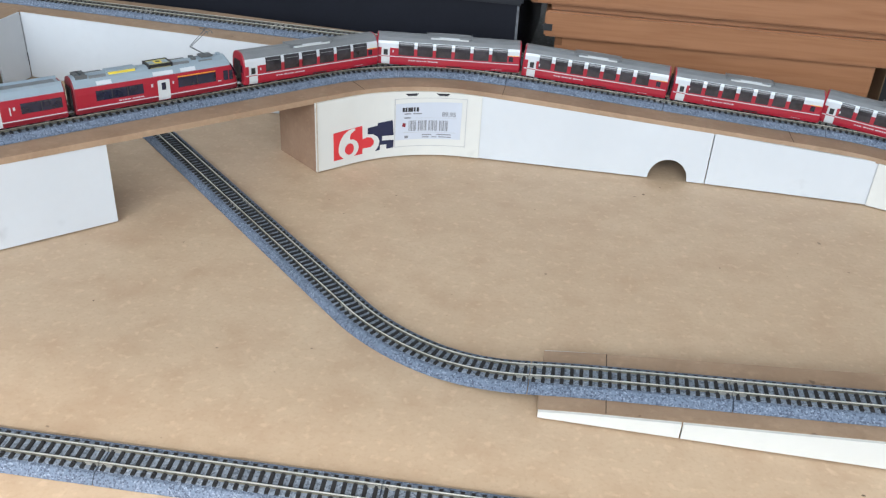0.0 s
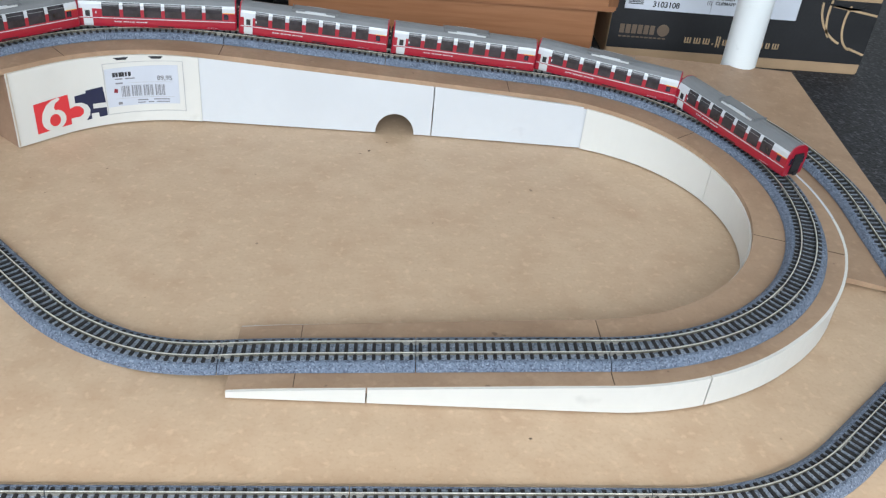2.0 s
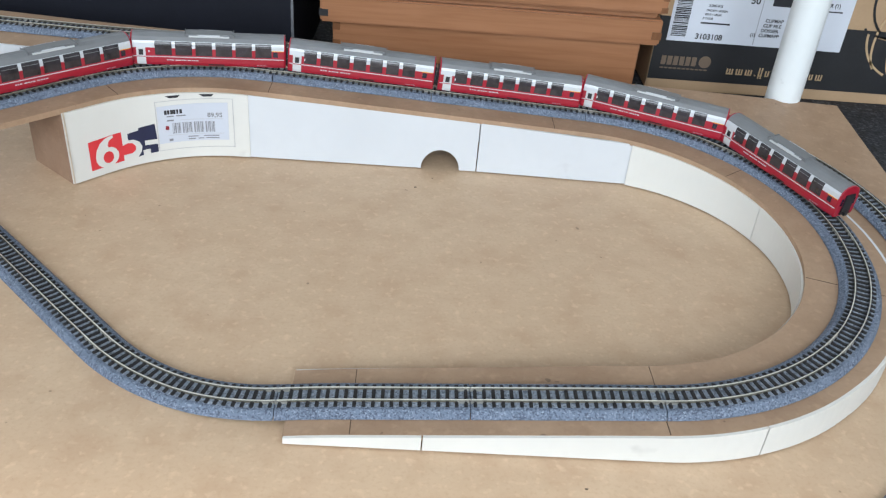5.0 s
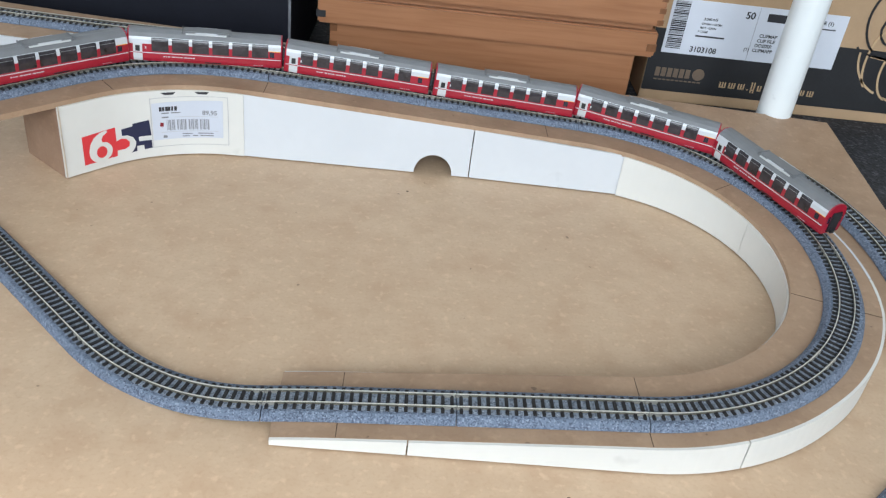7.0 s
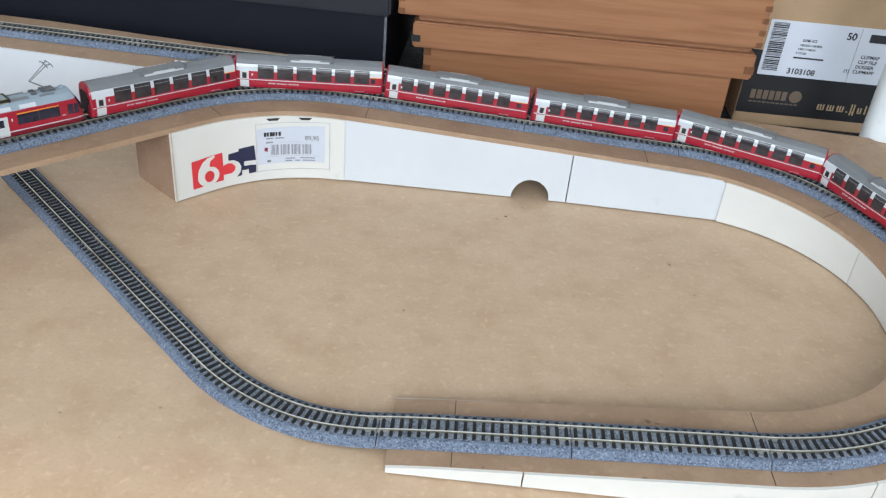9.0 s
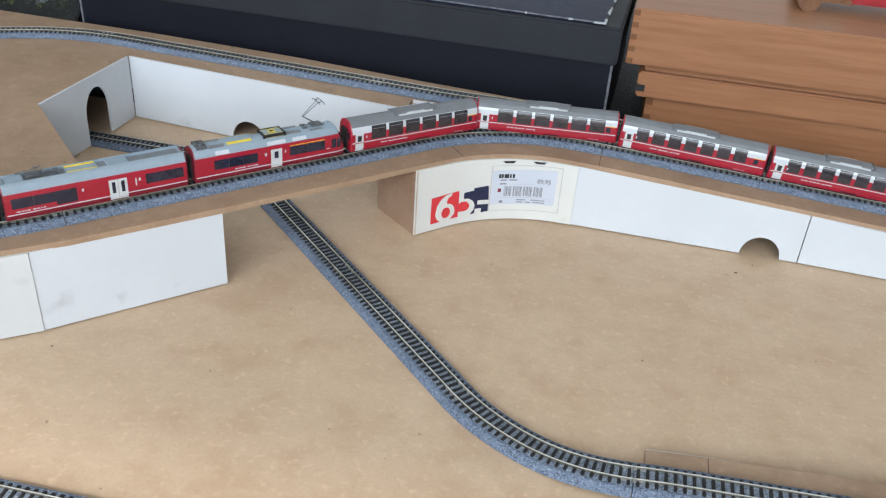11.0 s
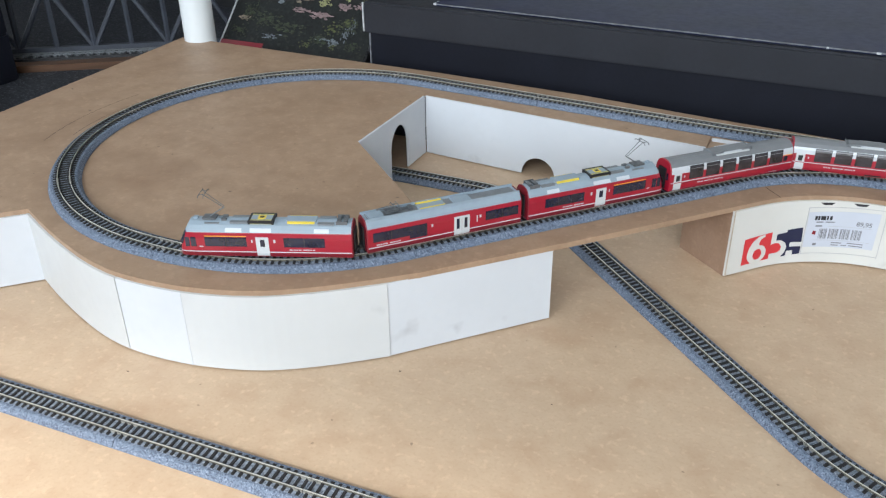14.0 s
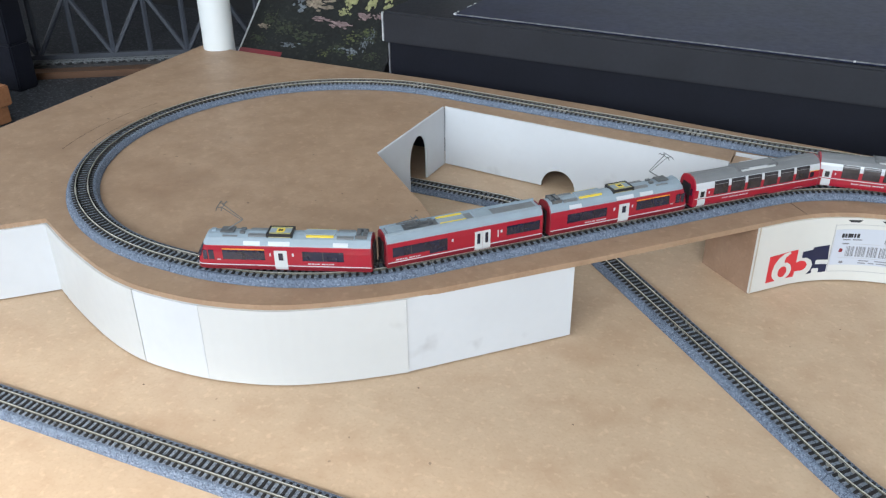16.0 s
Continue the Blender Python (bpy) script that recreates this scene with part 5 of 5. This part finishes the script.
def blob(bm, x, z, rx, rz):
    n, depth = 9, rng_.uniform(0.0008, 0.0018)
    ring = []
    for k in range(n):
        g = 2 * math.pi * k / n
        f = rng_.uniform(0.6, 1.2)
        ring.append((x + rx * f * math.cos(g), z + rz * f * math.sin(g)))
    top = [bm.verts.new((px_, -depth, pz_)) for px_, pz_ in ring]
    low = [bm.verts.new((px_, 0.0004, pz_)) for px_, pz_ in ring]
    bm.faces.new(top)
    for i in range(n):
        j = (i + 1) % n
        bm.faces.new((top[i], low[i], low[j], top[j]))


def printed(name, mat, spots, many, fine):
    """Small irregular flecks of printed colour, gathered round each spot."""
    for x, z, rx, rz in spots:
        bm = bmesh.new()
        for _ in range(many):
            blob(bm, x + rng_.gauss(0, 0.5) * rx, z - 0.012 + rng_.gauss(0, 0.5) * rz, rx * rng_.uniform(0.5, 1.3) * fine, rz * rng_.uniform(0.5, 1.3) * fine)
        tagged(part(name, bm, mat, face), kind="stuff")


printed("foliage_print", MOSS, [(-0.080, 0.100, 0.012, 0.012), (-0.055, 0.090, 0.020, 0.010), (-0.02, 0.082, 0.024, 0.010), (0.030, 0.072, 0.014, 0.008), (0.062, 0.092, 0.014, 0.010), (0.074, 0.066, 0.012, 0.006), (-0.085, 0.072, 0.012, 0.008)], 60, 0.11)
printed("fern_print", FERN, [(0.040, 0.086, 0.012, 0.006), (0.012, 0.062, 0.006, 0.006), (0.056, 0.098, 0.012, 0.007), (0.050, 0.064, 0.004, 0.006)], 22, 0.16)
printed("log_print", BARK, [(-0.026, 0.132, 0.022, 0.006), (-0.012, 0.124, 0.018, 0.004), (-0.030, 0.142, 0.026, 0.005), (-0.085, 0.090, 0.008, 0.004)], 34, 0.22)
printed("log_end", MIST, [(-0.048, 0.128, 0.006, 0.006), (-0.040, 0.120, 0.006, 0.005)], 10, 0.35)
printed("moss_print", PALE_MOSS, [(0.022, 0.136, 0.009, 0.010), (0.018, 0.120, 0.006, 0.005), (0.050, 0.138, 0.006, 0.010), (0.074, 0.134, 0.006, 0.010)], 30, 0.28)
printed("stone_print", PINK, [(0.020, 0.104, 0.014, 0.005), (0.048, 0.118, 0.008, 0.005), (0.068, 0.120, 0.005, 0.004), (-0.012, 0.108, 0.012, 0.003)], 30, 0.24)
printed("water_print", MIST, [(0.062, 0.084, 0.004, 0.010), (0.050, 0.070, 0.008, 0.005), (0.068, 0.094, 0.003, 0.008), (0.034, 0.072, 0.010, 0.002), (-0.04, 0.068, 0.012, 0.003)], 26, 0.18)

# truss bridge with its own track on a plank
A, B = Vector((-1.22, 0.7240, 0)), Vector((-0.80, 0.9963, 0))
d = (B - A).normalized()
length = (B - A).length
tm = Matrix.Translation(Vector((A.x, A.y, TZ))) @ d.to_track_quat("X", "Z").to_matrix().to_4x4()
truss = thing("truss_bridge", "grey plastic truss bridge of a model railway on a plank", "model bridge", at=tm)
box_part("plank", (0.0, length, -0.034, 0.030, 0.0, 0.009), PLANK, truss, "brown wooden plank")
box_part("track_bed", (0.0, length, -0.014, 0.014, 0.009, 0.0125), BLACK, truss)
for y in (-0.0045, 0.0045):
    box_part("rail", (0.0, length, y - 0.0006, y + 0.0006, 0.0125, 0.0155), METAL, truss)
k = 0
while k * 0.0070 < length - 0.004:
    box_part("sleeper", (k * 0.0070, k * 0.0070 + 0.003, -0.011, 0.011, 0.0124, 0.0140), METAL if k % 2 else BLACK, truss)
    k += 1
for y in (0.022,):
    box_part("chord", (0.0, length, y - 0.004, y + 0.004, 0.009, 0.018), TRUSS, truss)
    box_part("chord", (0.0, length, y - 0.004, y + 0.004, 0.096, 0.108), TRUSS, truss)
    n = int(length / 0.046)
    for k in range(n + 1):
        x = k * length / n
        part("post", rod(bmesh.new(), (x, y, 0.012), (x, y, 0.100), 0.0038, 6), TRUSS, truss)
        if k < n:
            a, b = (x, x + length / n) if k % 2 else (x + length / n, x)
            part("diagonal", rod(bmesh.new(), (a, y, 0.014), (b, y, 0.100), 0.0034, 6), TRUSS, truss)

# added black panel: darkens the background behind the truss and blocks reflections
cabinet = thing("dark_cabinet", "added tall black panel that keeps the background behind the truss bridge dark", "cabinet")
box_part("panel", (-1.68, -0.66, 1.20, 1.24, TZ, 0.62), BLACK_BOX, cabinet, bevel=0.002)
box_part("foot_rail", (-1.68, -0.66, 1.19, 1.20, TZ, 0.05), BLACK, cabinet)
dark_case = thing("dark_case", "plain black case standing on the table", "case")
box_part("body", (-1.42, -1.045, 0.735, 0.765, TZ, 0.052), BLACK_BOX, dark_case, bevel=0.002)
box_part("lid", (-1.42, -1.045, 0.735, 0.765, 0.0522, 0.30), BLACK_BOX, dark_case, bevel=0.002)
small_box = thing("small_wooden_box", "pale wooden box corner with a stepped lid", "wooden box", at=pose(0, 0, 0))
box_part("body", (-1.12, -0.966, 0.52, 0.655, TZ, 0.012), WOOD, small_box, bevel=0.001)
box_part("lid", (-1.12, -0.962, 0.52, 0.659, 0.0122, 0.036), WOOD, small_box, bevel=0.0015)

# pencil lines on the plateau
marks = thing("pencil_marks", "faint curved pencil lines drawn on the plateau", "pencil lines", kind="stuff")
bm = bmesh.new()
for r, a0, a1 in ((0.233, 168, 200), (0.214, 172, 196)):
    for k in range(24):
        g0, g1 = (radians(a0 + (a1 - a0) * j / 24) for j in (k, k + 0.92))
        p = [(-0.477 + rr * math.cos(g), 0.578 + rr * math.sin(g)) for g in (g0, g1) for rr in (r, r + 0.0007)]
        vs = [bm.verts.new((*q, UP + 0.0002)) for q in (p[0], p[1], p[3], p[2])]
        bm.faces.new(vs)
part("line", bm, PENCIL, marks)
bm = bmesh.new()
for (x0, y0), (x1, y1) in (((-0.152, 0.672), (-0.085, 0.722)), ((-0.150, 0.722), (-0.105, 0.692)), ((-0.118, 0.700), (-0.112, 0.727))):
    n = Vector((y0 - y1, x1 - x0)).normalized() * 0.0003
    bm.faces.new([bm.verts.new((x, y, float(np.interp(x, [-0.17, -0.02], [0.0591, 0.0556])) + 0.0003)) for x, y in ((x0 - n.x, y0 - n.y), (x0 + n.x, y0 + n.y), (x1 + n.x, y1 + n.y), (x1 - n.x, y1 - n.y))])
part("line", bm, PENCIL, marks)

# crumbs and dark specks lying on the baseboard
crumbs = thing("crumbs", "tiny dark specks and crumbs on the baseboard", "crumbs", kind="stuff")
bm = bmesh.new()
for x, y, r in [(0.115, 0.636, 0.0011), (0.204, 0.348, 0.0009), (0.128, 0.652, 0.0006), (-0.462, 0.330, 0.0008), (-0.300, 0.402, 0.0008), (0.335, 0.392, 0.0007), (-0.20, 0.41, 0.0006)]:
    if min(np.hypot(LINE_XY[:, 0] - x, LINE_XY[:, 1] - y)) > 0.04:
        bmesh.ops.create_icosphere(bm, subdivisions=1, radius=r * 0.7, matrix=Matrix.Translation((x, y, r * 0.25)) @ Matrix.Diagonal((1.6, 1, 0.5, 1)))
part("crumb", bm, PENCIL, crumbs)
